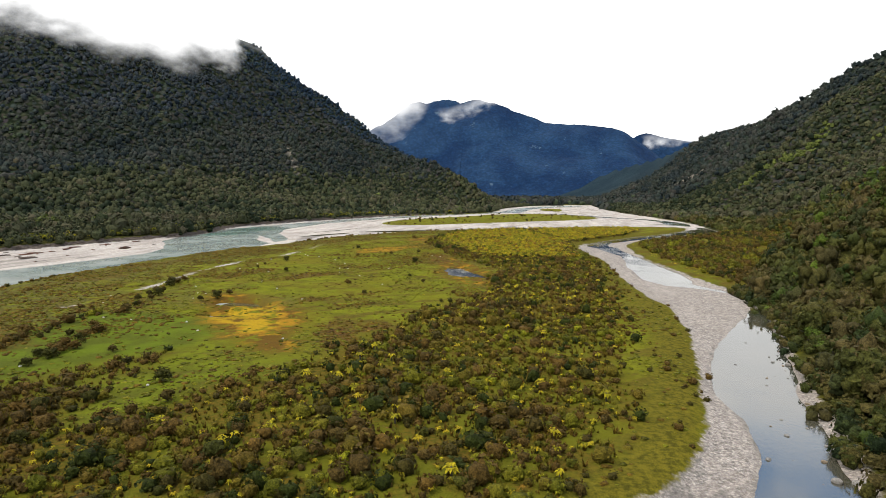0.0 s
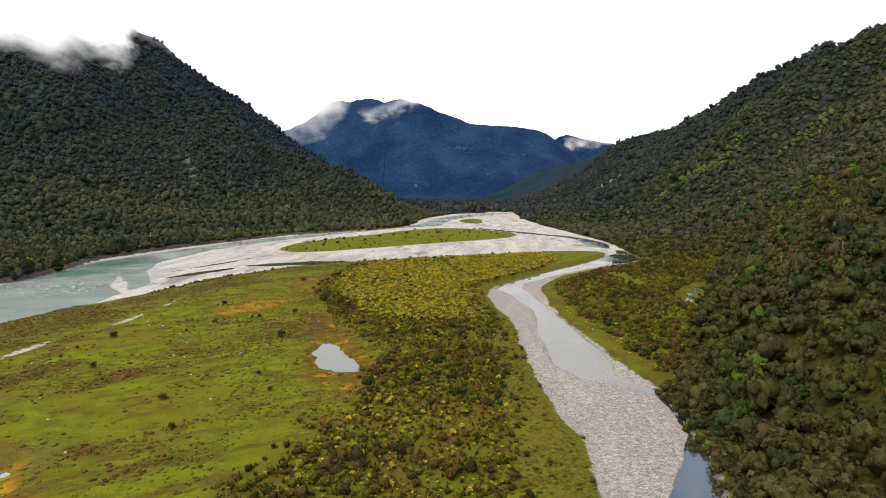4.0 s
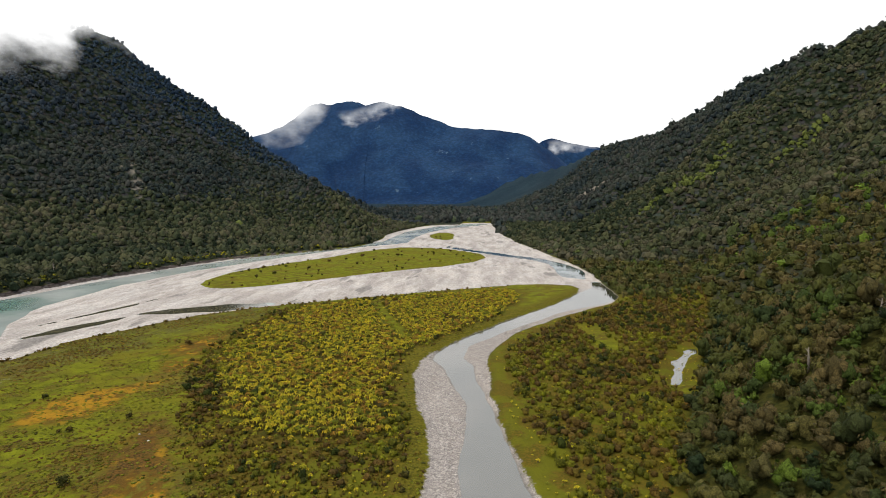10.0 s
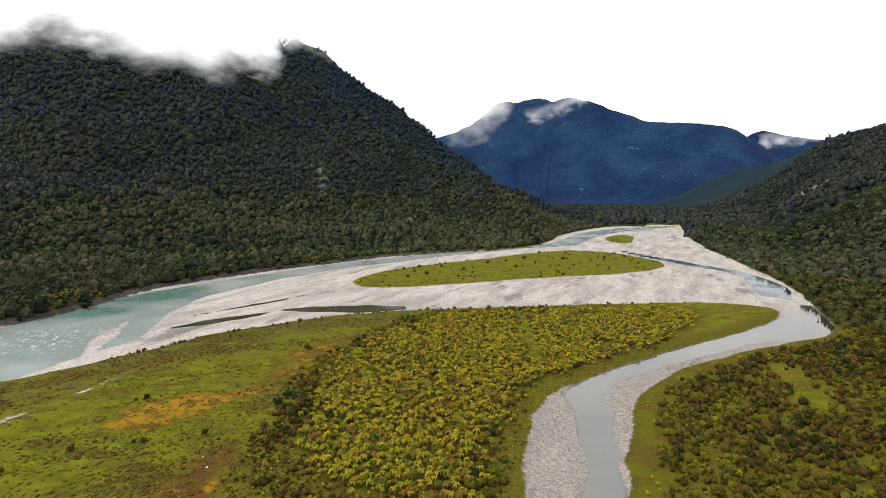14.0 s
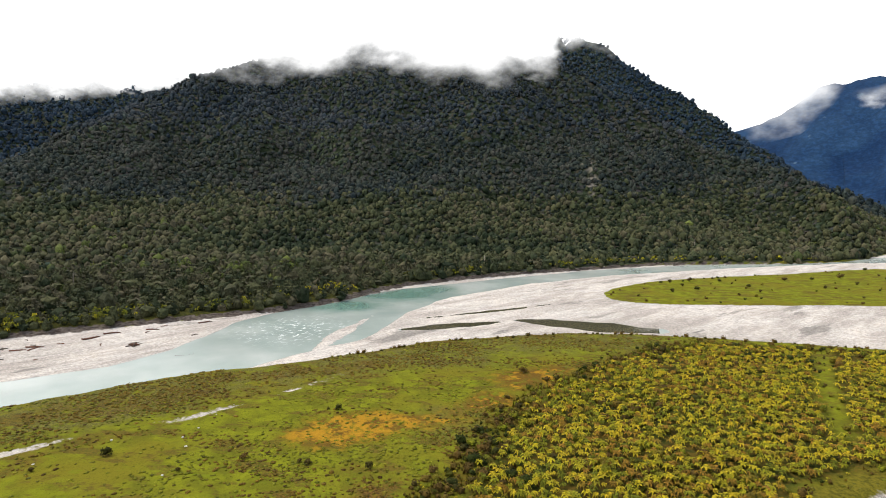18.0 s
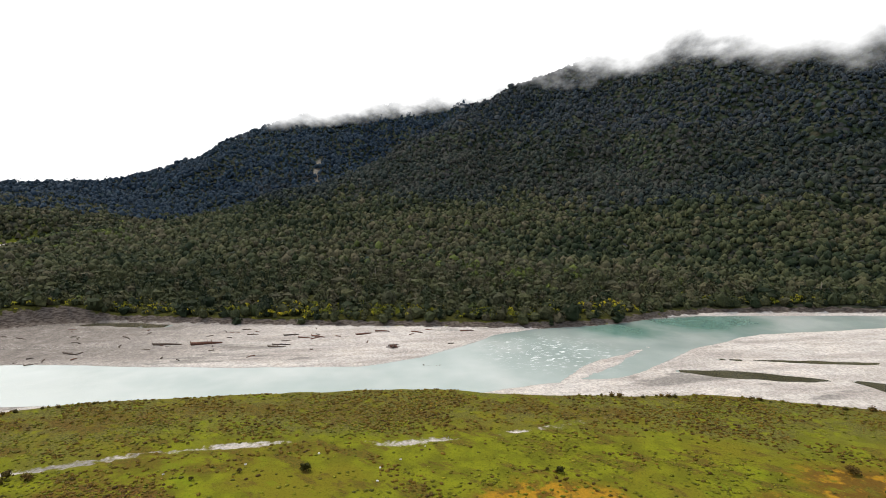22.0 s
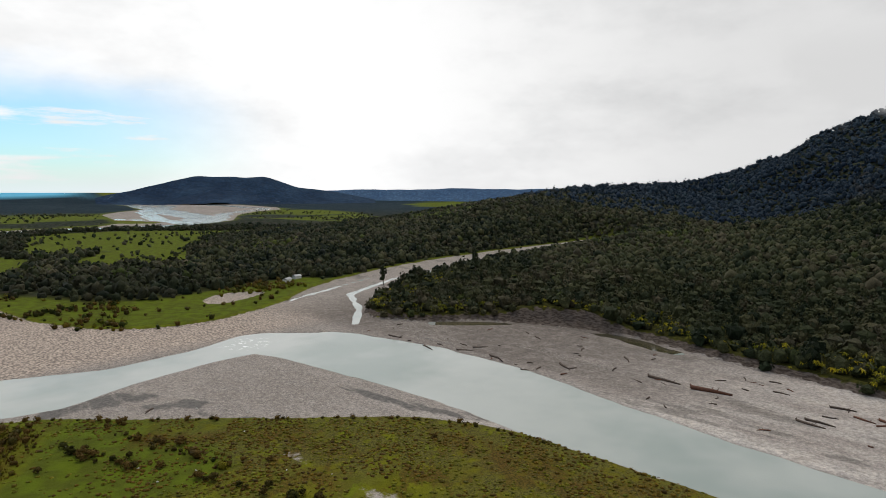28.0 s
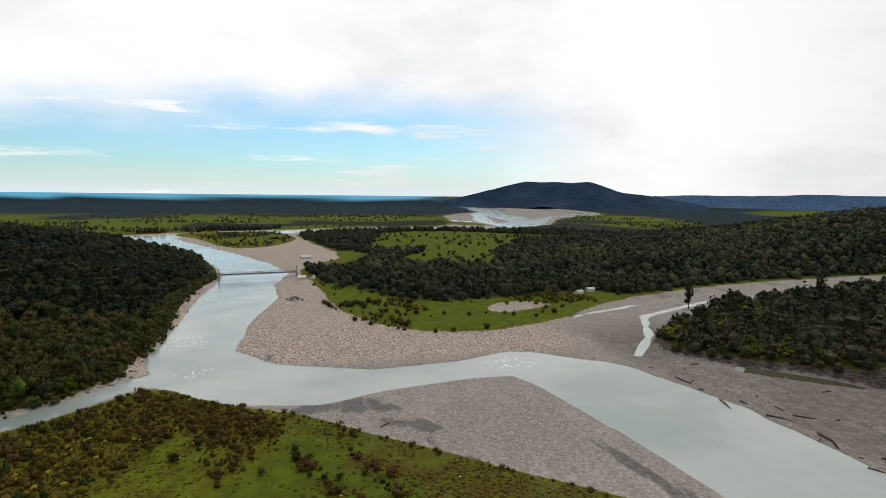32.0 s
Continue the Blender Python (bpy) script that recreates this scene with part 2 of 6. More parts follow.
# crests: how hollow the slope is, then x, y, height, reach of the slope
CRESTS = [
    # the western mountain: its front spur, and the face under the cloud
    (1.75, [(-150, 1062, 10, 44), (-222, 1178, 54, 120), (-315, 1307, 97, 210), (-410, 1400, 122, 280), (-526, 1399, 168, 360), (-600, 1394, 216, 420),
            (-676, 1383, 268, 500), (-742, 1363, 310, 560), (-824, 1339, 358, 640), (-950, 1290, 450, 760), (-1120, 1200, 470, 880), (-1330, 1080, 470, 960),
            (-1390, 900, 415, 940), (-1400, 735, 352, 900), (-1315, 590, 262, 800), (-1200, 420, 160, 640), (-1096, 318, 84, 520)]),
    (1.3, [(-950, 1290, 450, 260), (-860, 1150, 285, 210), (-760, 1040, 150, 170), (-660, 960, 60, 130)]),
    (1.3, [(-1330, 1080, 470, 380), (-1150, 960, 310, 280), (-1000, 850, 165, 210), (-850, 770, 78, 150)]),
    (1.3, [(-1400, 735, 352, 270), (-1200, 690, 238, 220), (-1040, 640, 122, 180), (-880, 590, 52, 130)]),
    # the higher ridge behind the front spur
    (1.1, [(-520, 1830, 128, 240), (-629, 1879, 200, 290), (-786, 1918, 304, 380), (-933, 1894, 412, 460), (-1038, 1887, 496, 520), (-1091, 1851, 540, 560), (-1169, 1793, 570, 600), (-1284, 1695, 600, 600), (-1400, 1500, 600, 600)]),
    # the outer ridge and its foothills, seen past the western mountain
    (1.2, [(-700, -330, 20, 300), (-819, -357, 40, 400), (-1051, -400, 66, 500), (-1300, -400, 88, 600), (-1560, -290, 98, 520), (-1720, -190, 128, 520),
           (-1850, -104, 172, 560), (-1880, -20, 232, 620), (-1900, 90, 292, 680), (-1900, 200, 330, 700), (-1960, 420, 372, 720), (-2000, 640, 430, 720), (-2020, 860, 480, 720)]),
    (1.15, [(-1900, 200, 330, 330), (-1720, 205, 190, 280), (-1560, 215, 110, 240), (-1420, 200, 60, 180)]),
    (1.15, [(-1960, 420, 372, 300), (-1780, 445, 260, 260), (-1620, 440, 150, 220), (-1480, 400, 90, 160)]),
    # the eastern side: far ridge, front spur, and the wooded slopes above the near bank
    (1.2, [(900, 1500, 470, 560), (883, 1634, 450, 560), (792, 1681, 430, 540), (758, 1752, 405, 520), (717, 1823, 388, 500), (687, 1942, 357, 480), (647, 2061, 307, 460), (595, 2181, 267, 420),
           (532, 2402, 268, 400), (489, 2615, 257, 400), (381, 3037, 204, 360), (164, 3557, 153, 330), (-69, 3759, 24, 200)]),
    (1.15, [(532, 2402, 268, 260), (400, 2290, 150, 220), (290, 2180, 70, 150), (200, 2090, 22, 90)]),
    (1.15, [(687, 1942, 357, 300), (520, 1830, 205, 250), (390, 1740, 112, 200), (270, 1660, 50, 130)]),
    (1.05, [(230, 1150, 22, 90), (260, 1162, 40, 120), (321, 1177, 90, 170), (374, 1193, 126, 220), (434, 1204, 173, 260), (494, 1212, 224, 320), (545, 1223, 265, 360),
            (626, 1238, 327, 420), (694, 1247, 360, 480), (800, 1230, 430, 560), (900, 1150, 440, 560)]),
    (1.1, [(694, 1247, 360, 420), (660, 1000, 300, 380), (620, 800, 260, 360), (560, 600, 230, 340), (470, 380, 200, 320), (420, 250, 170, 330)]),
    (1.0, [(660, 1000, 300, 260), (520, 930, 185, 220), (400, 880, 92, 170), (290, 850, 45, 120)]),
    (1.0, [(620, 800, 260, 240), (470, 700, 130, 200), (360, 640, 74, 150), (270, 610, 42, 110)]),
    (0.85, [(100, 130, 22, 52), (128, 200, 31, 66), (146, 285, 40, 70), (160, 345, 42, 56), (190, 420, 40, 60), (300, 330, 120, 170), (420, 250, 170, 330), (400, -100, 120, 300), (300, -500, 60, 260)]),
    (1.6, [(95, 60, 18, 60), (80, -90, 22, 90), (55, -220, 22, 90), (-5, -290, 8, 50)]),
]
FAR_CRESTS = {
    "far_mountain": [(-2100, 4000, 330, 700), (-1620, 4104, 450, 800), (-1179, 4363, 720, 900), (-827, 4448, 745, 950), (-289, 4400, 545, 900), (60, 4330, 488, 860), (290, 4290, 436, 760), (520, 4330, 288, 560), (720, 4400, 150, 400)],
    "hidden_mountain": [(300, 4600, 400, 300), (465, 4650, 480, 300), (633, 4660, 440, 300), (830, 4600, 390, 300), (1000, 4560, 250, 250)],
    "flat_topped_hill": [(-1330, -3950, 45, 200), (-1394, -3931, 64, 220), (-1671, -3836, 128, 380), (-1830, -3770, 176, 460), (-1900, -3742, 188, 480), (-2314, -3530, 197, 480), (-2390, -3480, 160, 420), (-2499, -3416, 112, 380), (-2718, -3265, 84, 300), (-2950, -3084, 30, 220)],
    "far_plateau": [(-2700, -3700, 92, 250), (-2900, -3450, 98, 250), (-3239, -3167, 104, 260), (-3729, -2644, 112, 260), (-4036, -2214, 107, 260), (-4168, -1993, 112, 260), (-4300, -1500, 96, 260), (-4400, -1000, 80, 260)],
}


def mountains(x, y):
    total = np.zeros(x.shape)
    gully = 1 + 0.15 * fbm(x, y, 210, 5, 4)
    fold = np.abs(fbm(x, y, 170, 11, 3))
    for hollow, crest in CRESTS:
        best = np.zeros(x.shape)
        for (ax, ay, ah, aw), (bx, by, bh, bw) in zip(crest, crest[1:]):
            r = max(aw, bw) * 1.3
            near = (x > min(ax, bx) - r) & (x < max(ax, bx) + r) & (y > min(ay, by) - r) & (y < max(ay, by) + r)
            px, py, dx, dy = x[near], y[near], bx - ax, by - ay
            s = np.clip(((px - ax) * dx + (py - ay) * dy) / (dx * dx + dy * dy), 0, 1)
            d = np.hypot(px - ax - s * dx, py - ay - s * dy) / (aw + (bw - aw) * s) * gully[near]
            h = (ah + (bh - ah) * s) * np.clip(1 - d, 0, 1) ** hollow * (1 - 0.42 * (0.42 - fold[near]) * np.clip(4 * d * (1 - d), 0, 1))
            best[near] = np.maximum(best[near], h)
        total = np.maximum(total, best)
    return total


def spaced(lo, hi, step, far_lo, far_hi, growth=0.040):
    mid = np.arange(lo, hi + step, step)
    up, down, s = [mid[-1]], [mid[0]], step
    while up[-1] < far_hi:
        s = step + growth * (up[-1] - mid[-1])
        up.append(up[-1] + s)
    while down[-1] > far_lo:
        s = step + growth * (mid[0] - down[-1])
        down.append(down[-1] - s)
    return np.array(down[:0:-1] + list(mid) + up[1:])


GX, GY = spaced(-390, 190, 2.6, -4950, 4950), spaced(-60, 660, 2.9, -4950, 4950)
MX, MY = np.meshgrid(GX, GY)
LAND = np.full(MX.shape, -400.0)
BEYOND = ([(-5200, 1590), (5200, 1590), (5200, 5200), (-5200, 5200)], [(-5200, -1000), (-960, -1000), (-960, 300), (-5200, 300)],
          [(-5200, -5200), (-2300, -5200), (-1900, -3200), (-1900, -2900), (-5200, -2300)])
for outline in (FLATS, EAST_BANK, WEST_BANK, COAST_PLAIN, FAR_PLAIN, ISLAND, ISLET, FAR_BAR, FAR_ISLE) + BEYOND:
    LAND = np.maximum(LAND, inside(MX, MY, outline))
LAND += 2.0 * fbm(MX, MY, 16, 3, 3) + 3.0 * fbm(MX, MY, 60, 7, 2) * smooth(np.hypot(MX + 60, MY - 250), 300, 700)
LAND = np.where(np.hypot(MX + 60, MY - 200) > 4150, np.maximum(LAND, 6), LAND)
WET = np.full(MX.shape, -120.0)
PALE = [(-254, -116), (-277, -134), (-310, -118), (-272, -96), (-249, -95)]
LAND = np.minimum(LAND, -inside(MX, MY, PALE, 500) - 1)
# a wet runnel through the pasture, broken by grass
RUNNEL = [(-157, 150, 0.6), (-159, 190, 0.9), (-169, 235, 0.9), (-171, 280, 1.3), (-163, 305, 0.6), (-164, 326, 1.4), (-168, 362, 1.0), (-174, 385, 0.6)]
runnel = -along(MX, MY, RUNNEL, 30)
LAND = np.where(runnel < 29, np.minimum(LAND, runnel + 0.35 + 1.9 * fbm(MX, MY, 24, 9, 2)), LAND)
for ribbon in [RIVER, COAST_RIVER, EAST_ARM, STREAM] + COAST_ARMS:
    WET = np.maximum(WET, along(MX, MY, ribbon))
WET += 1.6 * fbm(MX, MY, 22, 21, 3)
for k, ribbon in enumerate(BRAIDS):
    WET = np.maximum(WET, along(MX, MY, ribbon) - (1.2 if k < 2 else 0) + (1.8 if k < 2 else 3.2) * fbm(MX, MY, 34, 24, 3) + 2.0 * fbm(MX, MY, 10, 25, 2))
# long bars of gravel in the wide shallow reach
for ribbon in ([(-206, 372, 2), (-222, 392, 5), (-240, 414, 6), (-263, 448, 2)], [(-226, 436, 2), (-246, 470, 5), (-262, 500, 3)], [(-100, -30, 4), (-108, -18, 5), (-112, -8, 3)]):
    WET = np.minimum(WET, -along(MX, MY, ribbon, 60) + 2.5 * fbm(MX, MY, 20, 26, 2))
PONDS = np.maximum(inside(MX, MY, POND, 60), inside(MX, MY, POOL, 60)) + 1.2 * fbm(MX, MY, 9, 23, 2)
for ribbon in MARSH_POOLS:
    PONDS = np.maximum(PONDS, along(MX, MY, ribbon, 40) + 1.2)
HILLS = mountains(MX, MY) * smooth(LAND, 2, 60) * smooth(PONDS, -5, -16)
bed = -0.9 + 1.25 * smooth(WET, 3.5, -3.5) + 0.14 * fbm(MX, MY, 14, 31, 3) + 0.25 * smooth(WET, -8, -50)
terrace = 1.5 + 0.45 * fbm(MX, MY, 45, 41, 4) + 0.3 * fbm(MX, MY, 9, 43, 2)
terrace = terrace - (terrace + 0.7) * smooth(PONDS, -3, 2.5)
GZ = bed + (terrace - bed) * smooth(LAND, -2.2, 2.2) + HILLS
# a low cut bank of earth where the river undercuts the wooded terrace
west = inside(MX, MY, WEST_BANK, 300) + 1.6 * fbm(MX, MY, 26, 45, 3)
scarp = smooth(np.hypot(MX + 372, MY - 112), 48, 12)
GZ += (2.4 + 6.5 * scarp) * smooth(west, -1.5, 3.2 + 1.5 * scarp) * smooth(MX, -700, -560) * smooth(MY, 1000, 800)
GZ += 2.2 * scarp * smooth(west, -16, -1) * smooth(west, 2, -1)
# beyond the plain the sheet rises to the line of the horizon
AWAY = np.hypot(MX + 60, MY - 200)
GZ = np.where(AWAY > 4300, np.maximum(GZ, 74 * np.clip((AWAY - 4300) / 560, 0, 1) ** 1.2), GZ)


def sample(field, x, y):
    """A field of the plan's grid at any places."""
    x, y = np.atleast_1d(np.asarray(x, float)), np.atleast_1d(np.asarray(y, float))
    i, j = np.clip(np.searchsorted(GX, x) - 1, 0, len(GX) - 2), np.clip(np.searchsorted(GY, y) - 1, 0, len(GY) - 2)
    u, v = np.clip((x - GX[i]) / (GX[i + 1] - GX[i]), 0, 1), np.clip((y - GY[j]) / (GY[j + 1] - GY[j]), 0, 1)
    return (field[j, i] * (1 - u) + field[j, i + 1] * u) * (1 - v) + (field[j + 1, i] * (1 - u) + field[j + 1, i + 1] * u) * v

# zones of growth, as fields from 0 to 1
THICKET = [(-62, 22), (-85, 46), (-106, 63), (-113, 76), (-103, 98), (-92, 120), (-85, 116), (-87, 96), (-80, 80), (-74, 72), (-66, 95), (-55, 112), (-56, 134), (-48, 166), (-36, 200), (-30, 225), (-33, 256), (-50, 300), (-66, 322), (-88, 365), (-107, 420), (-112, 470),
           (-108, 522), (-49, 568), (12, 608), (66, 628), (60, 560), (40, 510), (18, 470), (-2, 436), (-9, 405), (0, 360), (7, 325), (9, 290),
           (13, 250), (15, 203), (14, 160), (10, 120), (8, 100), (4, 72), (-2, 63), (-26, 57), (-42, 39)]
FERNS = [(-100, 440), (-104, 505), (-52, 560), (10, 600), (58, 612), (45, 540), (22, 488), (-2, 445), (-12, 405), (-4, 360), (0, 330), (-30, 318), (-60, 332), (-84, 378)]
OCHRE = [[(-127, 176), (-124, 194), (-102, 178), (-74, 158), (-68, 134), (-62, 118), (-80, 122), (-98, 138), (-108, 152)],
         [(-85, 325), (-63, 306), (-34, 262), (-30, 238), (-34, 222), (-52, 234), (-66, 268)],
         [(-128, 318), (-137, 343), (-121, 366), (-100, 380), (-96, 372), (-109, 345), (-109, 330)],
         [(-133, 416), (-123, 445), (-105, 458), (-95, 452), (-96, 424), (-109, 408)], [(-113, 364), (-110, 386), (-119, 404), (-104, 413), (-91, 418), (-86, 405), (-106, 394), (-104, 372)], [(-76, 292), (-83, 323), (-78, 333), (-62, 310), (-60, 298)]]
TIP_LAWN = [(-86, 126), (-101, 98), (-113, 76), (-127, 73), (-140, 112), (-144, 132), (-140, 150), (-105, 150)]
EAST_CLEAR = [(80, 500), (96, 490), (104, 450), (94, 425), (84, 455)]
thicket = inside(MX, MY, THICKET, 60) + 5 * fbm(MX, MY, 30, 51, 3)
lawn = inside(MX, MY, TIP_LAWN, 60) + 3 * fbm(MX, MY, 20, 52, 2)
THICK = smooth(thicket, -3, 4) * smooth(lawn, 2, -2)
ditch = smooth(along(MX, MY, [(-127, 77, 1), (-129, 104, 1.5), (-134, 125, 1), (-141, 146, 1.5)], 20), -1.5, 0.8)
FERNY = smooth(inside(MX, MY, FERNS, 60) + 6 * fbm(MX, MY, 26, 53, 3), -4, 4)
OCHRES = np.zeros(MX.shape)
for outline in OCHRE:
    OCHRES = np.maximum(OCHRES, smooth(inside(MX, MY, outline, 40) + 4 * fbm(MX, MY, 13, 54, 3), -3, 4))
GOLD = np.maximum(smooth(inside(MX, MY, OCHRE[2], 40), -2, 4) * 0.7, smooth(inside(MX, MY, [(-108, 148), (-101, 166), (-93, 169), (-83, 157), (-74, 139), (-82, 126), (-95, 138)], 40) + 6 * fbm(MX, MY, 10, 66, 3), -2, 3))
OCHRES *= 1 - 0.85 * smooth(thicket, 2, 10)
trackway = 1 - smooth(along(MX, MY, [(-53, 567, 3), (-35, 512, 4), (-13, 458, 3)], 30), -2, 1)
flats, islands = inside(MX, MY, FLATS, 60), np.maximum(inside(MX, MY, ISLAND, 60), inside(MX, MY, FAR_BAR, 60))
RUST = [[(-123, 213, 4), (-117, 228, 5), (-109, 241, 4)], [(-88, 180, 2), (-76, 187, 3), (-63, 189, 2)], [(-145, 218, 5), (-142, 241, 5)], [(-156, 226, 4), (-168, 255, 5), (-162, 286, 5)],
        [(-72, 174, 2), (-60, 182, 2)], [(-57, 125, 3), (-62, 140, 4), (-67, 157, 2)], [(-111, 260, 3), (-95, 266, 3)], [(-56, 146, 3), (-53, 154, 3)], [(-131, 108, 4), (-148, 122, 3), (-166, 139, 4)],
        [(-165, 150, 4), (-176, 189, 4)], [(-152, 153, 3), (-155, 180, 2)], [(-195, 176, 6), (-199, 218, 7), (-201, 250, 6)], [(-196, 272, 8), (-186, 316, 8)], [(-151, 238, 3), (-162, 272, 4)],
        [(-196, 324, 6), (-184, 360, 7), (-169, 392, 5)], [(-95, 307, 4), (-58, 299, 4)], [(-94, 331, 3), (-68, 324, 4)], [(-70, 286, 4), (-80, 335, 4)]]
RUSTS = np.zeros(MX.shape)
for ribbon in RUST:
    RUSTS = np.maximum(RUSTS, smooth(along(MX, MY, ribbon, 20) + 5 * fbm(MX, MY, 11, 64, 3), -2.5, 2.5))
RUSTS *= smooth(flats, 0, 3) * (1 - 0.5 * smooth(MX, -140, -165))
ROUGH = smooth(flats, 48, 20) * smooth(MX, -95, -125) * smooth(flats, -2, 1) + 0.7 * smooth(fbm(MX, MY, 40, 55, 3), 0.15, 0.4) * smooth(flats, 0, 3)
sedge = np.maximum(smooth(flats, 15, 5) * smooth(flats, -2, 1) * smooth(MX, -25, -8) * smooth(MY, 640, 600), smooth(inside(MX, MY, EAST_BANK, 60), 12, 6) * smooth(inside(MX, MY, EAST_BANK, 60), -2, 1) * smooth(MY, 300, 325) * smooth(MY, 640, 600) * smooth(MX, 200, 150))
ROUGH = np.maximum(ROUGH, 0) * (1 - sedge)
WOODED = [(56, 225), (72, 267), (82, 294), (98, 345), (110, 376), (123, 396), (133, 424), (142, 448), (160, 500), (189, 574), (230, 640), (700, 640), (700, -100), (56, -100)]
east = inside(MX, MY, EAST_BANK, 300)
plain, far_plain, islet = inside(MX, MY, COAST_PLAIN, 300), inside(MX, MY, FAR_PLAIN, 300), inside(MX, MY, ISLET, 60)
glade = inside(MX, MY, [(97, 348), (107, 346), (117, 380), (122, 400), (112, 400), (104, 385)], 60)
clearing = np.maximum(np.maximum(inside(MX, MY, EAST_CLEAR, 60), inside(MX, MY, [(104, 376), (113, 374), (120, 396), (118, 412), (110, 408)], 60)), 26 * fbm(MX, MY, 30, 156, 3) - 17) + 3 * fbm(MX, MY, 14, 56, 3)
SCRUB = smooth(east, -1, 1) * smooth(HILLS, 12, 3) * smooth(inside(MX, MY, WOODED, 80) + 4 * fbm(MX, MY, 20, 63, 2), 4, -2) * smooth(MX, 260, 200) * smooth(MY, 225, 260) * smooth(MY, 640, 580)
patches = fbm(MX, MY, 420, 57, 4) + 0.35 * fbm(MX, MY, 90, 58, 3)
meadow_near = inside(MX, MY, [(-123, -268), (-148, -262), (-170, -205), (-195, -160), (-228, -140), (-270, -150), (-334, -160), (-384, -157), (-372, -138), (-246, -45), (-193, -39), (-160, -72), (-136, -123)], 80)
COAST_FIELDS = [[(-232, -388), (-335, -546), (-435, -624), (-500, -631), (-411, -524), (-348, -334), (-288, -359)],
                [(-138, -482), (-168, -550), (-223, -534), (-204, -397), (-173, -351), (-136, -390)],
                [(-268, -700), (-342, -958), (-494, -962), (-660, -800), (-800, -850), (-492, -690), (-419, -590), (-332, -560), (-257, -550)],
                [(-1000, -1440), (-1733, -2795), (-1637, -1824), (-1183, -924), (-1015, -961)],
                [(-1183, -924), (-1358, -1011), (-1347, -751), (-1130, -573), (-963, -684)],
                [(300, -1118), (248, -1275), (4, -1270), (-177, -1285), (-300, -1400), (-383, -1742), (-258, -2045), (93, -2093), (334, -1731), (435, -1601), (700, -1300)],
                [(-2982, -2768), (-3673, -2772), (-2676, -1839), (-2167, -1829)]]
fields = np.zeros(MX.shape)
for outline in COAST_FIELDS:
    edge = 45 * patches * smooth(MY, -500, -900) + 12 * fbm(MX, MY, 70, 65, 2)
    fields = np.maximum(fields, smooth(inside(MX, MY, outline, 200) + 9 + edge, -8, 8))
fields = fields * np.where(MY < -1050, smooth(fbm(MX, MY * 2.6, 300, 62, 3), -0.30, -0.12), 1)
fields = np.maximum(fields, smooth(meadow_near + 9 * fbm(MX, MY, 40, 59, 2), -5, 5))
coast_wood = smooth(plain, 3, 10) * (1 - fields)
far_wood = smooth(far_plain, 3, 25) * (1 - smooth(patches, -0.28, -0.05) * smooth(MY, -2300, -1800))
FOREST = np.maximum.reduce([smooth(east, -1.2, 0.6) * (1 - SCRUB), smooth(west, -0.5, 1.5), smooth(MY, 1600, 1680), coast_wood, far_wood, smooth(HILLS, 4, 14)])
FOREST = np.clip(FOREST * smooth(MY, 2.0e4, 1.0e4), 0, 1)
SEA = smooth(AWAY, 4640, 4700) * smooth(MY, -1500, -2500) * smooth(MX, -1500, -1200)


def material(name):
    m = bpy.data.materials.new(name)
    m.use_nodes = True
    return m, Nodes(m.node_tree)


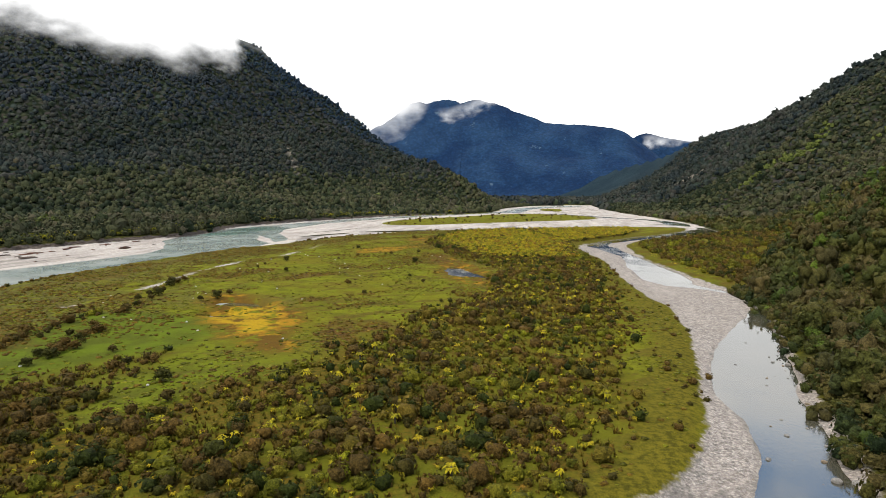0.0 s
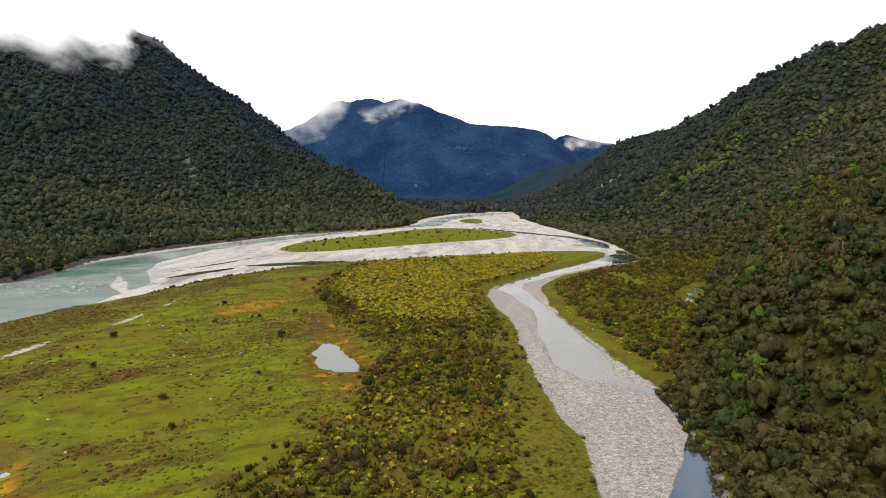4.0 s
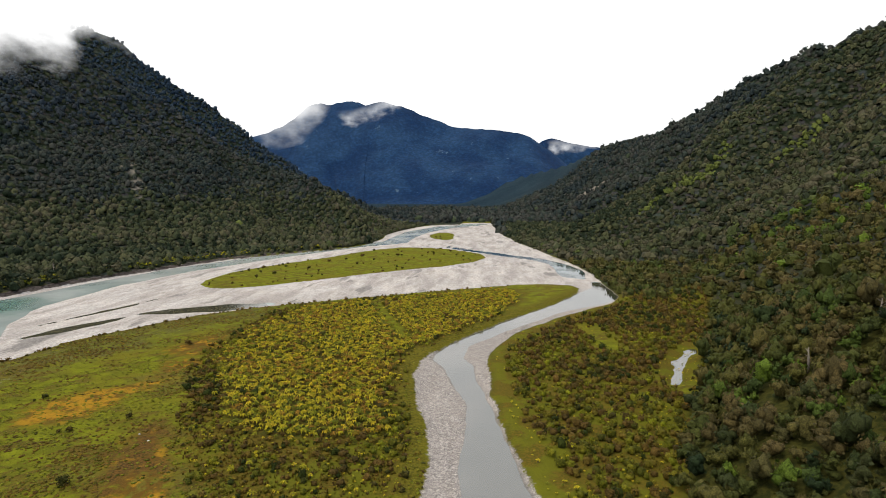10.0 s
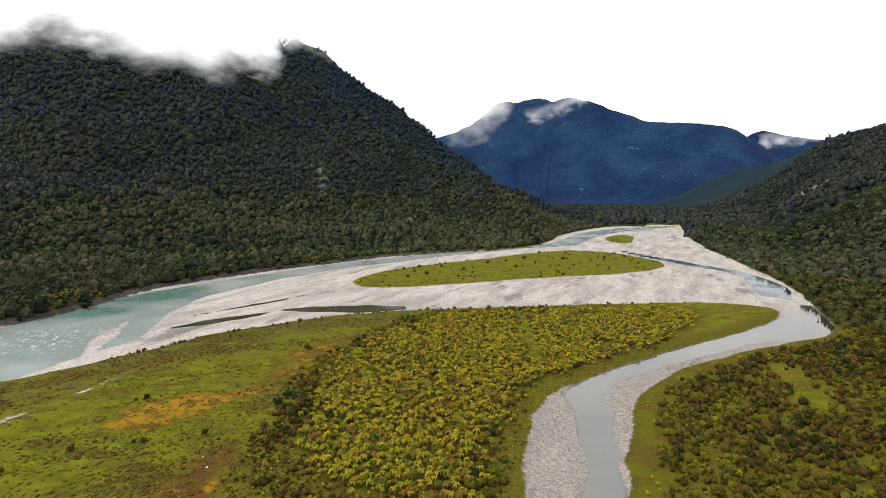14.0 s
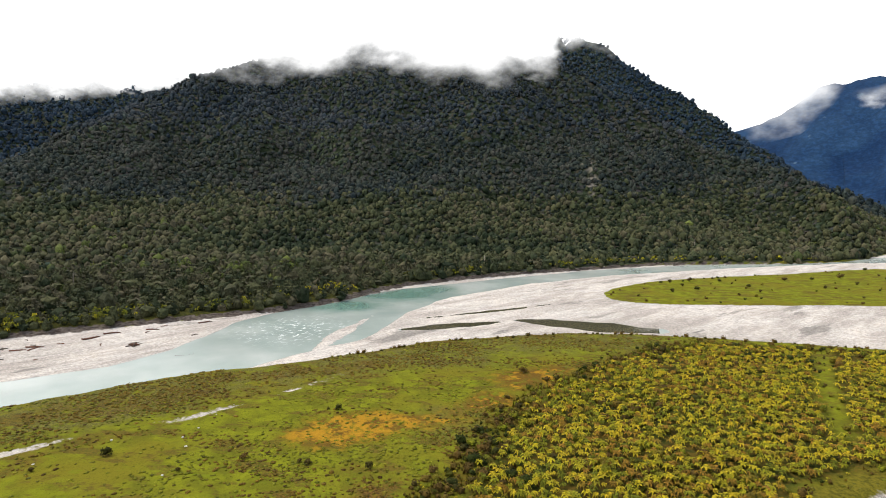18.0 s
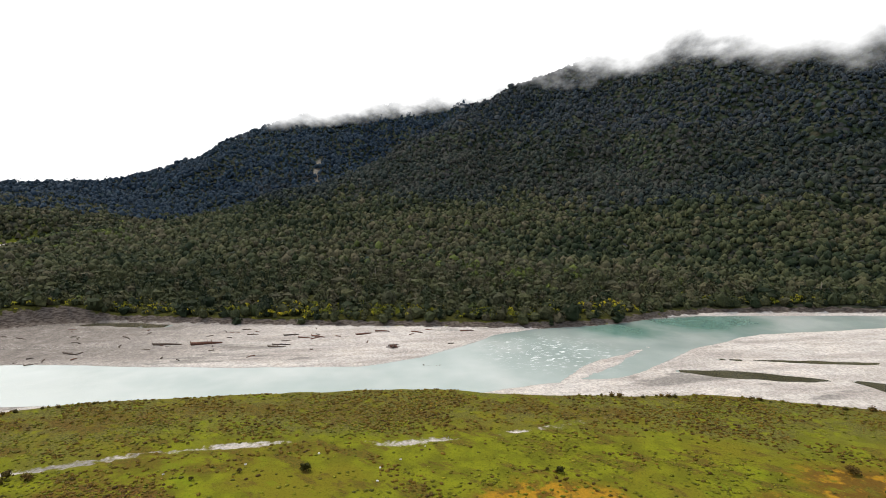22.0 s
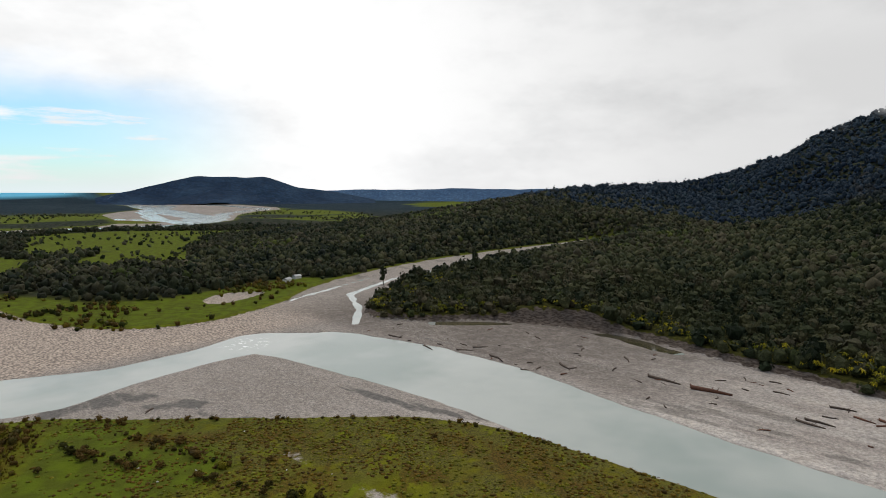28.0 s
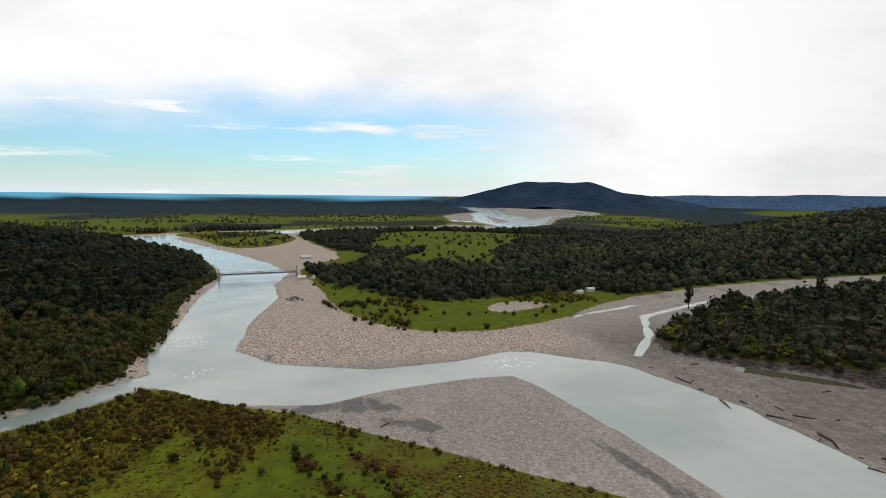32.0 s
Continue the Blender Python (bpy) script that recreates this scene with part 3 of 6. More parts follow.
def ground_material():
    m, n = material("valley_ground")
    at = n.place()
    fine, mid, broad = n.noise(at, 1.7, 6), n.noise(at, 0.16, 5), n.noise(at, 0.03, 5)
    land = n.math("ADD", n.attr("land"), n.math("MULTIPLY", n.math("SUBTRACT", n.noise(at, 0.5, 5), 0.5), 3.6))
    # gravel: cobbles, sand and silt
    stones = n.cells(at, 3.2, 1)
    stone_edge = n.cells(at, 3.2, 0)
    stone = n.mix(0.5, (0.42, 0.375, 0.33), n.add("ShaderNodeHueSaturation", Saturation=0.10, Value=0.55, Color=stones))
    stone = n.mix(n.step(stone_edge, 0.30, 0.62), stone, n.mix(1.0, stone, (0.60, 0.58, 0.56), "MULTIPLY"))
    stone = n.mix(n.step(fine, 0.35, 0.7), n.mix(1.0, stone, (0.74, 0.72, 0.70), "MULTIPLY"), stone)
    warm = n.mix(n.step(broad, 0.40, 0.62), (0.43, 0.398, 0.365), (0.48, 0.428, 0.376))
    sand = n.mix(n.step(mid, 0.3, 0.7), warm, (0.54, 0.498, 0.456))
    streaks = n.noise(n.add("ShaderNodeMapping", Vector=at, Rotation=(0, 0, 0.55), Scale=(0.10, 0.022, 1)), 1.0, 6, 0.6)
    cobbled = n.cells(at, 0.75, 0)
    sand = n.mix(n.math("MULTIPLY", n.step(cobbled, 0.55, 0.85), 0.35), sand, (0.16, 0.15, 0.135))
    sandy = n.attr("sandy")
    # cobble cells with dark gaps: the stones' small shadows put into the colour
    coarse = n.mix(n.step(n.cells(at, 1.9, 0), 0.30, 0.80), n.mix(0.55, stone, (0.40, 0.36, 0.32)), n.mix(0.5, stone, (0.19, 0.170, 0.155)))
    speck = n.step(n.noise(at, 1.9, 4, 0.8), 0.38, 0.62)
    coarse = n.mix(1.0, coarse, n.mix(speck, (0.72, 0.72, 0.73), (1.24, 1.22, 1.20)), "MULTIPLY")
    coarse = n.mix(n.math("MULTIPLY", n.step(mid, 0.40, 0.66), 0.25), coarse, (0.24, 0.205, 0.175))
    coarse = n.mix(n.math("MULTIPLY", n.step(streaks, 0.45, 0.66), 0.22), coarse, (0.43, 0.385, 0.34))
    gravel = n.mix(sandy, coarse, n.mix(n.step(streaks, 0.30, 0.66), n.mix(0.5, stone, (0.37, 0.325, 0.29)), sand))
    wet = n.step(n.math("ADD", n.attr("wet"), n.math("MULTIPLY", n.math("SUBTRACT", streaks, 0.5), 9.0)), -2.4, 0.6)
    gravel = n.mix(n.math("MULTIPLY", wet, 0.62), gravel, (0.085, 0.082, 0.074))
    silt = n.step(n.noise(n.add("ShaderNodeMapping", Vector=at, Rotation=(0, 0, 0.5), Scale=(0.05, 0.012, 1)), 1.0, 5, 0.62), 0.585, 0.64)
    gravel = n.mix(n.math("MULTIPLY", silt, 0.55), gravel, (0.115, 0.11, 0.10))
    gravel = n.mix(n.math("MULTIPLY", n.attr("coastal"), 0.75), gravel, n.mix(n.step(n.cells(at, 0.8, 0), 0.30, 0.72), (0.58, 0.475, 0.39), (0.20, 0.165, 0.140)))
    gravel = n.mix(n.math("MULTIPLY", n.attr("muddy"), n.step(mid, 0.25, 0.6, 0.45, 0.95)), gravel, n.mix(fine, (0.100, 0.087, 0.076), (0.215, 0.187, 0.165)))
    gravel = n.mix(n.step(n.math("ADD", n.attr("silted"), n.math("MULTIPLY", n.math("SUBTRACT", streaks, 0.5), 3.2)), 0.50, 0.85), gravel, n.mix(fine, (0.105, 0.100, 0.095), (0.20, 0.185, 0.17)))
    bright = n.step(n.noise(n.add("ShaderNodeMapping", Vector=at, Rotation=(0, 0, 0.55), Scale=(0.055, 0.018, 1)), 1.0, 5, 0.6), 0.50, 0.60)
    pebbles = n.step(n.noise(at, 1.3, 3, 0.8), 0.50, 0.62)
    gravel = n.mix(n.math("MULTIPLY", n.math("MULTIPLY", n.attr("muddy"), bright), n.math("MULTIPLY", pebbles, 0.75)), gravel, (0.42, 0.385, 0.345))
    gravel = n.mix(1.0, gravel, n.mix(n.step(n.noise(at, 0.75, 5, 0.78), 0.36, 0.64), (0.76, 0.76, 0.77), (1.24, 1.23, 1.22)), "MULTIPLY")
    # pasture
    turf = n.mix(n.step(mid, 0.34, 0.66), (0.152, 0.160, 0.009), (0.096, 0.098, 0.008))
    turf = n.mix(n.step(broad, 0.46, 0.66), turf, (0.132, 0.116, 0.010))
    turf = n.mix(n.math("MULTIPLY", n.step(fine, 0.50, 0.70), 0.55), turf, (0.055, 0.056, 0.006))
    rough = n.math("MULTIPLY", n.attr("rough"), n.step(n.noise(at, 0.22, 6, 0.65), 0.36, 0.56))
    turf = n.mix(rough, turf, n.mix(n.step(fine, 0.4, 0.6), (0.060, 0.055, 0.016), (0.125, 0.115, 0.024)))
    lines = n.noise(n.add("ShaderNodeMapping", Vector=n.add("ShaderNodeMapping", Vector=at, Rotation=(0, 0, 0.85)), Scale=(0.16, 0.062, 1)), 1.0, 8, 0.68)
    turf = n.mix(n.math("MULTIPLY", n.step(lines, 0.525, 0.60), 0.75), turf, n.mix(n.step(fine, 0.4, 0.6), (0.050, 0.040, 0.010), (0.115, 0.072, 0.015)))
    turf = n.mix(n.math("MULTIPLY", n.step(lines, 0.40, 0.33), 0.6), turf, (0.122, 0.158, 0.007))
    lush = n.mix(n.step(mid, 0.36, 0.62), n.mix(fine, (0.070, 0.108, 0.008), (0.105, 0.140, 0.010)), n.mix(fine, (0.048, 0.070, 0.008), (0.088, 0.100, 0.012)))
    turf = n.mix(n.math("MULTIPLY", n.attr("lush"), 0.85), turf, lush)
    turf = n.mix(n.attr("sedge"), turf, n.mix(n.step(n.noise(at, 0.9, 6, 0.7), 0.36, 0.64), (0.058, 0.053, 0.007), (0.135, 0.113, 0.012)))
    ochre = n.math("MULTIPLY", n.attr("ochre"), n.step(n.noise(at, 0.30, 6, 0.62), 0.34, 0.52))
    turf = n.mix(ochre, turf, n.mix(n.step(n.math("ADD", n.noise(at, 0.16, 6, 0.62), n.math("MULTIPLY", n.attr("gold"), 0.12)), 0.50, 0.63), n.mix(fine, (0.060, 0.042, 0.010), (0.150, 0.075, 0.011)), n.mix(n.step(n.attr("gold"), 0.7, 1.0), n.mix(fine, (0.20, 0.098, 0.012), (0.37, 0.205, 0.014)), n.mix(fine, (0.24, 0.140, 0.012), (0.42, 0.285, 0.014)))))
    turf = n.mix(n.math("MULTIPLY", n.attr("rust"), n.step(n.noise(at, 0.4, 6, 0.66), 0.34, 0.54)), turf, n.mix(n.step(fine, 0.38, 0.62), (0.045, 0.030, 0.010), (0.125, 0.064, 0.016)))
    thick = n.mix(n.step(fine, 0.4, 0.62), (0.066, 0.058, 0.008), (0.125, 0.078, 0.012))
    thick = n.mix(n.step(n.noise(at, 0.09, 5), 0.46, 0.56), thick, n.mix(fine, (0.078, 0.078, 0.008), (0.120, 0.118, 0.009)))
    turf = n.mix(n.math("MULTIPLY", n.attr("thick"), 0.85), turf, thick)
    turf = n.mix(n.math("MULTIPLY", n.attr("ferny"), 0.85), turf, n.mix(n.step(n.noise(at, 0.35, 5), 0.4, 0.6), (0.028, 0.036, 0.008), (0.085, 0.056, 0.011)))
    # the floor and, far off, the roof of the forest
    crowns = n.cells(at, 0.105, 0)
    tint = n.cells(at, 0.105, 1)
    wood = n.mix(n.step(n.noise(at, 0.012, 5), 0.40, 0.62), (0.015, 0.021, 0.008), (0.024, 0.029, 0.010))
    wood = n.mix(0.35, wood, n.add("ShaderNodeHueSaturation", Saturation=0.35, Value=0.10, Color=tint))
    # rims of the crown cells darkened: shade between crowns put into the colour
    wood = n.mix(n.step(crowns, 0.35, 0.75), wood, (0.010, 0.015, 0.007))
    litter = n.mix(n.step(n.noise(at, 0.5, 6, 0.7), 0.36, 0.64), (0.022, 0.026, 0.007), (0.060, 0.056, 0.012))
    wood = n.mix(n.attr("close"), wood, litter)
    # with distance the wood blends to blue, haze mixed into its colour
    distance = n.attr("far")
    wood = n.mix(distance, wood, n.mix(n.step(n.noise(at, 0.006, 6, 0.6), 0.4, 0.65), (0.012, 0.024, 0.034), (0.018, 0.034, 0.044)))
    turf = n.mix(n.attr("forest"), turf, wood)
    turf = n.mix(n.attr("sea"), turf, (0.13, 0.46, 0.66))
    earth = n.mix(n.step(n.noise(n.add("ShaderNodeMapping", Vector=at, Scale=(0.4, 0.4, 1.6)), 1.0, 6, 0.65), 0.36, 0.64), (0.045, 0.034, 0.027), (0.130, 0.108, 0.092))
    base = n.mix(n.step(land, -0.7, 0.4), gravel, turf)
    base = n.mix(n.step(n.math("ADD", n.attr("earthy"), n.math("MULTIPLY", n.math("SUBTRACT", n.noise(at, 0.35, 5, 0.65), 0.5), 1.1)), 0.35, 0.6), base, earth)
    scars = n.step(n.attr("scar"), 0.25, 0.75)
    base = n.mix(scars, base, n.mix(fine, (0.11, 0.095, 0.075), (0.23, 0.205, 0.17)))
    mounds = n.cells(at, 0.62, 0)
    fine = n.math("SUBTRACT", fine, n.math("MULTIPLY", mounds, 0.9))
    height = n.math("ADD", n.math("MULTIPLY", stone_edge, 0.25), n.math("MULTIPLY", fine, 0.5))
    relief = n.math("ADD", height, n.math("MULTIPLY", n.math("MULTIPLY", n.math("SUBTRACT", 1.0, crowns), n.math("MULTIPLY", n.attr("forest"), n.math("SUBTRACT", 1.0, n.attr("close")))), 9.0))
    n.surface(base, 1.0, n.bump(relief, 0.7, 0.6), Specular_IOR_Level=0.04)
    return m


def mesh_of(name, verts, faces, mat, smooth_shade=True, corners=None):
    """A mesh from arrays; all faces have the same number of corners."""
    me = bpy.data.meshes.new(name)
    verts, faces = np.asarray(verts, np.float32), np.asarray(faces, np.int32)
    k = faces.shape[1]
    me.vertices.add(len(verts))
    me.vertices.foreach_set("co", verts.ravel())
    me.loops.add(faces.size)
    me.loops.foreach_set("vertex_index", faces.ravel())
    me.polygons.add(len(faces))
    me.polygons.foreach_set("loop_start", np.arange(0, faces.size, k, dtype=np.int32))
    me.polygons.foreach_set("use_smooth", np.full(len(faces), smooth_shade))
    me.update(calc_edges=True)
    for one in mat if isinstance(mat, list) else [mat]:
        me.materials.append(one)
    return me


def field(me, name, values):
    me.attributes.new(name, "FLOAT", "POINT").data.foreach_set("value", np.asarray(values, np.float32).ravel())


def grid_faces(nx, ny):
    a = (np.arange(ny - 1)[:, None] * nx + np.arange(nx - 1)).ravel()
    return np.stack([a, a + 1, a + nx + 1, a + nx], 1)


SCARS = np.zeros(MX.shape)
for line in ([(-598, 1128, 3), (-580, 1108, 5), (-560, 1085, 6), (-545, 1062, 5), (-528, 1044, 3)], [(-1575, 262, 5), (-1540, 230, 8), (-1420, 250, 7)],
             [(390, 2075, 6), (350, 2060, 14), (315, 2085, 8)], [(430, 2000, 6), (400, 1990, 12), (370, 1985, 6)]):
    SCARS = np.maximum(SCARS, smooth(along(MX, MY, line, 60) + 7 * fbm(MX, MY, 26, 61, 3), -5, 5))
silted = np.maximum.reduce([smooth(along(MX, MY, line, 40), -3.5, 3.5) for line in ([(-113, 62, 3), (-122, 57, 7), (-136, 58, 9), (-149, 66, 2)],
                            [(-139, 74, 2), (-150, 82, 5), (-164, 92, 2)], [(-155, 97, 1.5), (-162, 110, 4), (-166, 122, 1)], [(-205, 110, 2), (-213, 150, 4), (-224, 190, 2)])])
ground_mesh = mesh_of("ground", np.stack([MX, MY, GZ], -1).reshape(-1, 3), grid_faces(len(GX), len(GY)), ground_material())
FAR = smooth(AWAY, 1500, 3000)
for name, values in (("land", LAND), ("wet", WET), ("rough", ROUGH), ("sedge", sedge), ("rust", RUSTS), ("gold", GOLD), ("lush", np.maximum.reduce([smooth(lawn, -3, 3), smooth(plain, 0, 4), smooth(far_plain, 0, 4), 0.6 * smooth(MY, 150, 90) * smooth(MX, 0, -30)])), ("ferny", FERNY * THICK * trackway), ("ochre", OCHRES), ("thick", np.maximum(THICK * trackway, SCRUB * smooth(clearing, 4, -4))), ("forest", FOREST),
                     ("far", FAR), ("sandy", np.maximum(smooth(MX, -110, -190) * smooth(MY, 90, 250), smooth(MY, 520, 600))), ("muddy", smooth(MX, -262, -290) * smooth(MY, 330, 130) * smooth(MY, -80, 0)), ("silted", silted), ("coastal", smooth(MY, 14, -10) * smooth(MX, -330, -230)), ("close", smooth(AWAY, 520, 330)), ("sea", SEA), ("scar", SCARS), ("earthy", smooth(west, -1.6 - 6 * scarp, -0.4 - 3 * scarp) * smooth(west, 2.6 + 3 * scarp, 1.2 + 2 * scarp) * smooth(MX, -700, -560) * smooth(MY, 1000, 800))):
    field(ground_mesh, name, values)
ground = tagged(new("ground", ground_mesh), "valley floor of pasture, gravel bars and wooded mountain slopes", "ground", kind="structure")


# Far forest slopes; their blue is distance haze put into the base colours.
def ridge_material(name="hazed_wooded_slopes", low=(0.008, 0.029, 0.082), high=(0.019, 0.054, 0.122)):
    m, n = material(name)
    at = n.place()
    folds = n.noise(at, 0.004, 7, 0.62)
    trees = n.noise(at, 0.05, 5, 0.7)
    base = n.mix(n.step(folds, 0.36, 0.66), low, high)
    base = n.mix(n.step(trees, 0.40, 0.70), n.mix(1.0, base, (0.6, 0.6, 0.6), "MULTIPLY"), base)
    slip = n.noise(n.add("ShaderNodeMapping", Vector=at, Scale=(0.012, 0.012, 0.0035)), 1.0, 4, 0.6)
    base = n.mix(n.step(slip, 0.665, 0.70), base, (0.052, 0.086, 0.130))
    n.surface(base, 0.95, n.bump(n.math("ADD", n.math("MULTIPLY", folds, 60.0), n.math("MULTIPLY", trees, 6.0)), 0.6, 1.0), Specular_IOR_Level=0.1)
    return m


def ridge(name, crest, mat, label):
    """A far mountain: slopes on both sides of a crest, folded by gullies."""
    p = []
    for a, b in zip(crest, crest[1:]):
        steps = max(2, int(math.hypot(b[0] - a[0], b[1] - a[1]) / 22))
        p += [[u + (v - u) * k / steps for u, v in zip(a, b)] for k in range(steps)]
    p = np.array(p + [list(crest[-1])])
    for _ in range(2):
        p[1:-1] = 0.25 * p[:-2] + 0.5 * p[1:-1] + 0.25 * p[2:]
    way = np.gradient(p[:, :2], axis=0)
    for _ in range(12):
        way[1:-1] = 0.25 * way[:-2] + 0.5 * way[1:-1] + 0.25 * way[2:]
    side = np.stack([-way[:, 1], way[:, 0]], 1) / np.linalg.norm(way, axis=1)[:, None]
    s = np.linspace(-1, 1, 41)
    x = p[:, None, 0] + side[:, None, 0] * s * p[:, None, 3]
    y = p[:, None, 1] + side[:, None, 1] * s * p[:, None, 3]
    d = np.abs(s) * (1 + 0.25 * fbm(x, y, 420, 91, 4))
    z = p[:, None, 2] * np.clip(1 - d, 0, 1) ** 1.25 * (1 + 0.10 * fbm(x, y, 260, 92, 4)) - 3
    me = mesh_of(name, np.stack([x, y, z], -1).reshape(-1, 3), grid_faces(len(s), len(p)), mat)
    return tagged(new(name, me), label, "mountain", kind="structure")


hazy_slopes = ridge_material()
# hill and plateau carry their own amounts of haze blue in the colour
hazy_hill_slopes = ridge_material("hazed_hill_forest", (0.010, 0.031, 0.072), (0.024, 0.058, 0.112))
hazy_plateau_slopes = ridge_material("hazed_distant_plateau", (0.060, 0.125, 0.235), (0.085, 0.160, 0.275))
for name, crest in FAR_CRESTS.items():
    ridge(name, crest, {"far_plateau": hazy_plateau_slopes, "flat_topped_hill": hazy_hill_slopes}.get(name, hazy_slopes), "distant " + name.replace("_", " ") + " under dark forest, haze blue put into its colour")


def water_material(name, shallow, deep, rough, alpha, ripple, rapids=(), ior=1.5, pools=()):
    m, n = material(name)
    at = n.place()
    drift = n.noise(at, 0.011, 4, 0.55)
    chop = n.noise(at, 1.1, 5, 0.6)
    color = n.mix(n.step(drift, 0.38, 0.64), deep, shallow)
    for x, y, r in pools:
        d = n.add("ShaderNodeVectorMath", 1, set_operation="DISTANCE", i0=at, i1=(x, y, 0.0))
        d = n.math("ADD", d, n.math("MULTIPLY", n.math("SUBTRACT", n.noise(at, 0.03, 4), 0.5), r * 0.9))
        color = n.mix(n.step(d, r, r * 0.3), color, (0.100, 0.185, 0.150))
    if rapids:
        # broken white water where the river runs over shallow bars
        foam = None
        for x, y, r in rapids:
            d = n.add("ShaderNodeVectorMath", 1, set_operation="DISTANCE", i0=at, i1=(x, y, 0.0))
            f = n.step(d, r, r * 0.2)
            foam = f if foam is None else n.math("MAXIMUM", foam, f)
        flecks = n.step(n.noise(n.add("ShaderNodeMapping", Vector=at, Rotation=(0, 0, 0.4), Scale=(0.5, 0.22, 1)), 1.0, 6, 0.7), 0.55, 0.62)
        color = n.mix(n.math("MULTIPLY", foam, flecks), color, (0.78, 0.80, 0.78))
    riffle = n.step(n.noise(at, 0.035, 4), 0.45, 0.6)
    n.surface(color, n.math("ADD", rough, n.math("MULTIPLY", riffle, 0.10)), n.bump(chop, n.math("MULTIPLY", n.math("ADD", riffle, 0.35), ripple), 0.25), IOR=ior, Alpha=alpha)
    return m


def ribbon_mesh(name, line, extra, z, mat, cut=8.0):
    """A level strip along rows of x, y, half width."""
    p = []
    for (ax, ay, aw), (bx, by, bw) in zip(line, line[1:]):
        steps = max(1, int(math.hypot(bx - ax, by - ay) / cut))
        p += [(ax + (bx - ax) * k / steps, ay + (by - ay) * k / steps, aw + (bw - aw) * k / steps) for k in range(steps)]
    p = np.array(p + [line[-1]], float)
    way = np.gradient(p[:, :2], axis=0)
    side = np.stack([-way[:, 1], way[:, 0]], 1) / np.linalg.norm(way, axis=1)[:, None] * (p[:, 2:] + extra)
    left, right = p[:, :2] + side, p[:, :2] - side
    verts = np.concatenate([np.c_[left, np.full(len(p), z)], np.c_[right, np.full(len(p), z)]])
    a = np.arange(len(p) - 1)
    return mesh_of(name, verts, np.stack([a, a + 1, a + 1 + len(p), a + len(p)], 1), mat)


glacial = water_material("glacial_water", (0.365, 0.392, 0.362), (0.230, 0.280, 0.255), 0.14, 1.0, 0.16,
                         [(-262, 395, 45), (-215, 18, 18), (-60, -60, 24), (-70, 0, 14), (110, 610, 22), (-62, -190, 20)], 1.5, [(-322, 505, 62), (-300, 450, 30)])
side_water = water_material("blue_side_water", (0.060, 0.100, 0.105), (0.022, 0.045, 0.045), 0.08, 1.0, 0.08, (), 1.33)
clear_water = water_material("clear_water", (0.085, 0.078, 0.058), (0.034, 0.037, 0.027), 0.02, 0.93, 0.05, (), 2.6)
olive_water = water_material("olive_water", (0.085, 0.076, 0.042), (0.050, 0.046, 0.026), 0.05, 1.0, 0.03, (), 1.33)
stream_cut = STREAM[:-4]
river = tagged(new("river", mesh_of("river", [(-1900, -4600, 0), (600, -4600, 0), (600, 1700, 0), (-1900, 1700, 0)], [(0, 1, 2, 3)], glacial)),
               "milky turquoise glacial river braided through gravel", "river", kind="structure")
stream = tagged(new("stream", ribbon_mesh("stream", stream_cut, 4, 0.05, clear_water)), "shallow clear stream reflecting the sky", "stream", kind="structure")

for name, line, extra, label in (("pond", [(-63, 292, 5), (-58, 275, 9), (-46, 250, 12), (-38, 244, 4)], 3, "shallow grey pond in the pasture"), ("pool", [(111, 388, 3), (118, 412, 5), (127, 434, 5), (138, 454, 3)], 3, "small dark pool below the forest"),
                                 ("marsh_pool", MARSH_POOLS[0], 2, "dark pool in the yellow marsh"), ("marsh_pool", MARSH_POOLS[1], 2, "small dark pool in the yellow marsh"), ("backwater", BRAIDS[3], 14, "still olive-brown backwater on the gravel"), ("backwater", BRAIDS[2], 8, "narrow dark backwater under the bank"),
                                 ("backwater", BRAIDS[4], 9, "thin dark puddle on the gravel"), ("backwater", BRAIDS[5], 9, "thin dark puddle on the gravel"),
                                 ("side_channel", EAST_ARM, 4, "blue side channel along the wooded bank")):
    tagged(new(name, ribbon_mesh(name, line, extra, 0.05, {"backwater": olive_water, "side_channel": side_water, "marsh_pool": olive_water}.get(name, clear_water))), label, "water", kind="structure")


# ---- growth ----
rng = np.random.default_rng(7)


def ico(level):
    bm = bmesh.new()
    bmesh.ops.create_icosphere(bm, subdivisions=level, radius=1)
    v, f = np.array([p.co[:] for p in bm.verts]), np.array([[q.index for q in face.verts] for face in bm.faces])
    bm.free()
    return v, f


ICO1, ICO2 = ico(1), ico(2)


def joined(pieces):
    verts, faces, base = [], [], 0
    for v, f in pieces:
        verts.append(v)
        faces.append(f + base)
        base += len(v)
    return np.concatenate(verts), np.concatenate(faces)


def lump(at, size, source=ICO1, jag=0.28):
    v, f = source
    r = 1 + jag * (rng.random(len(v))[:, None] * 2 - 1)
    return v * r * np.array(size) + np.array(at), f


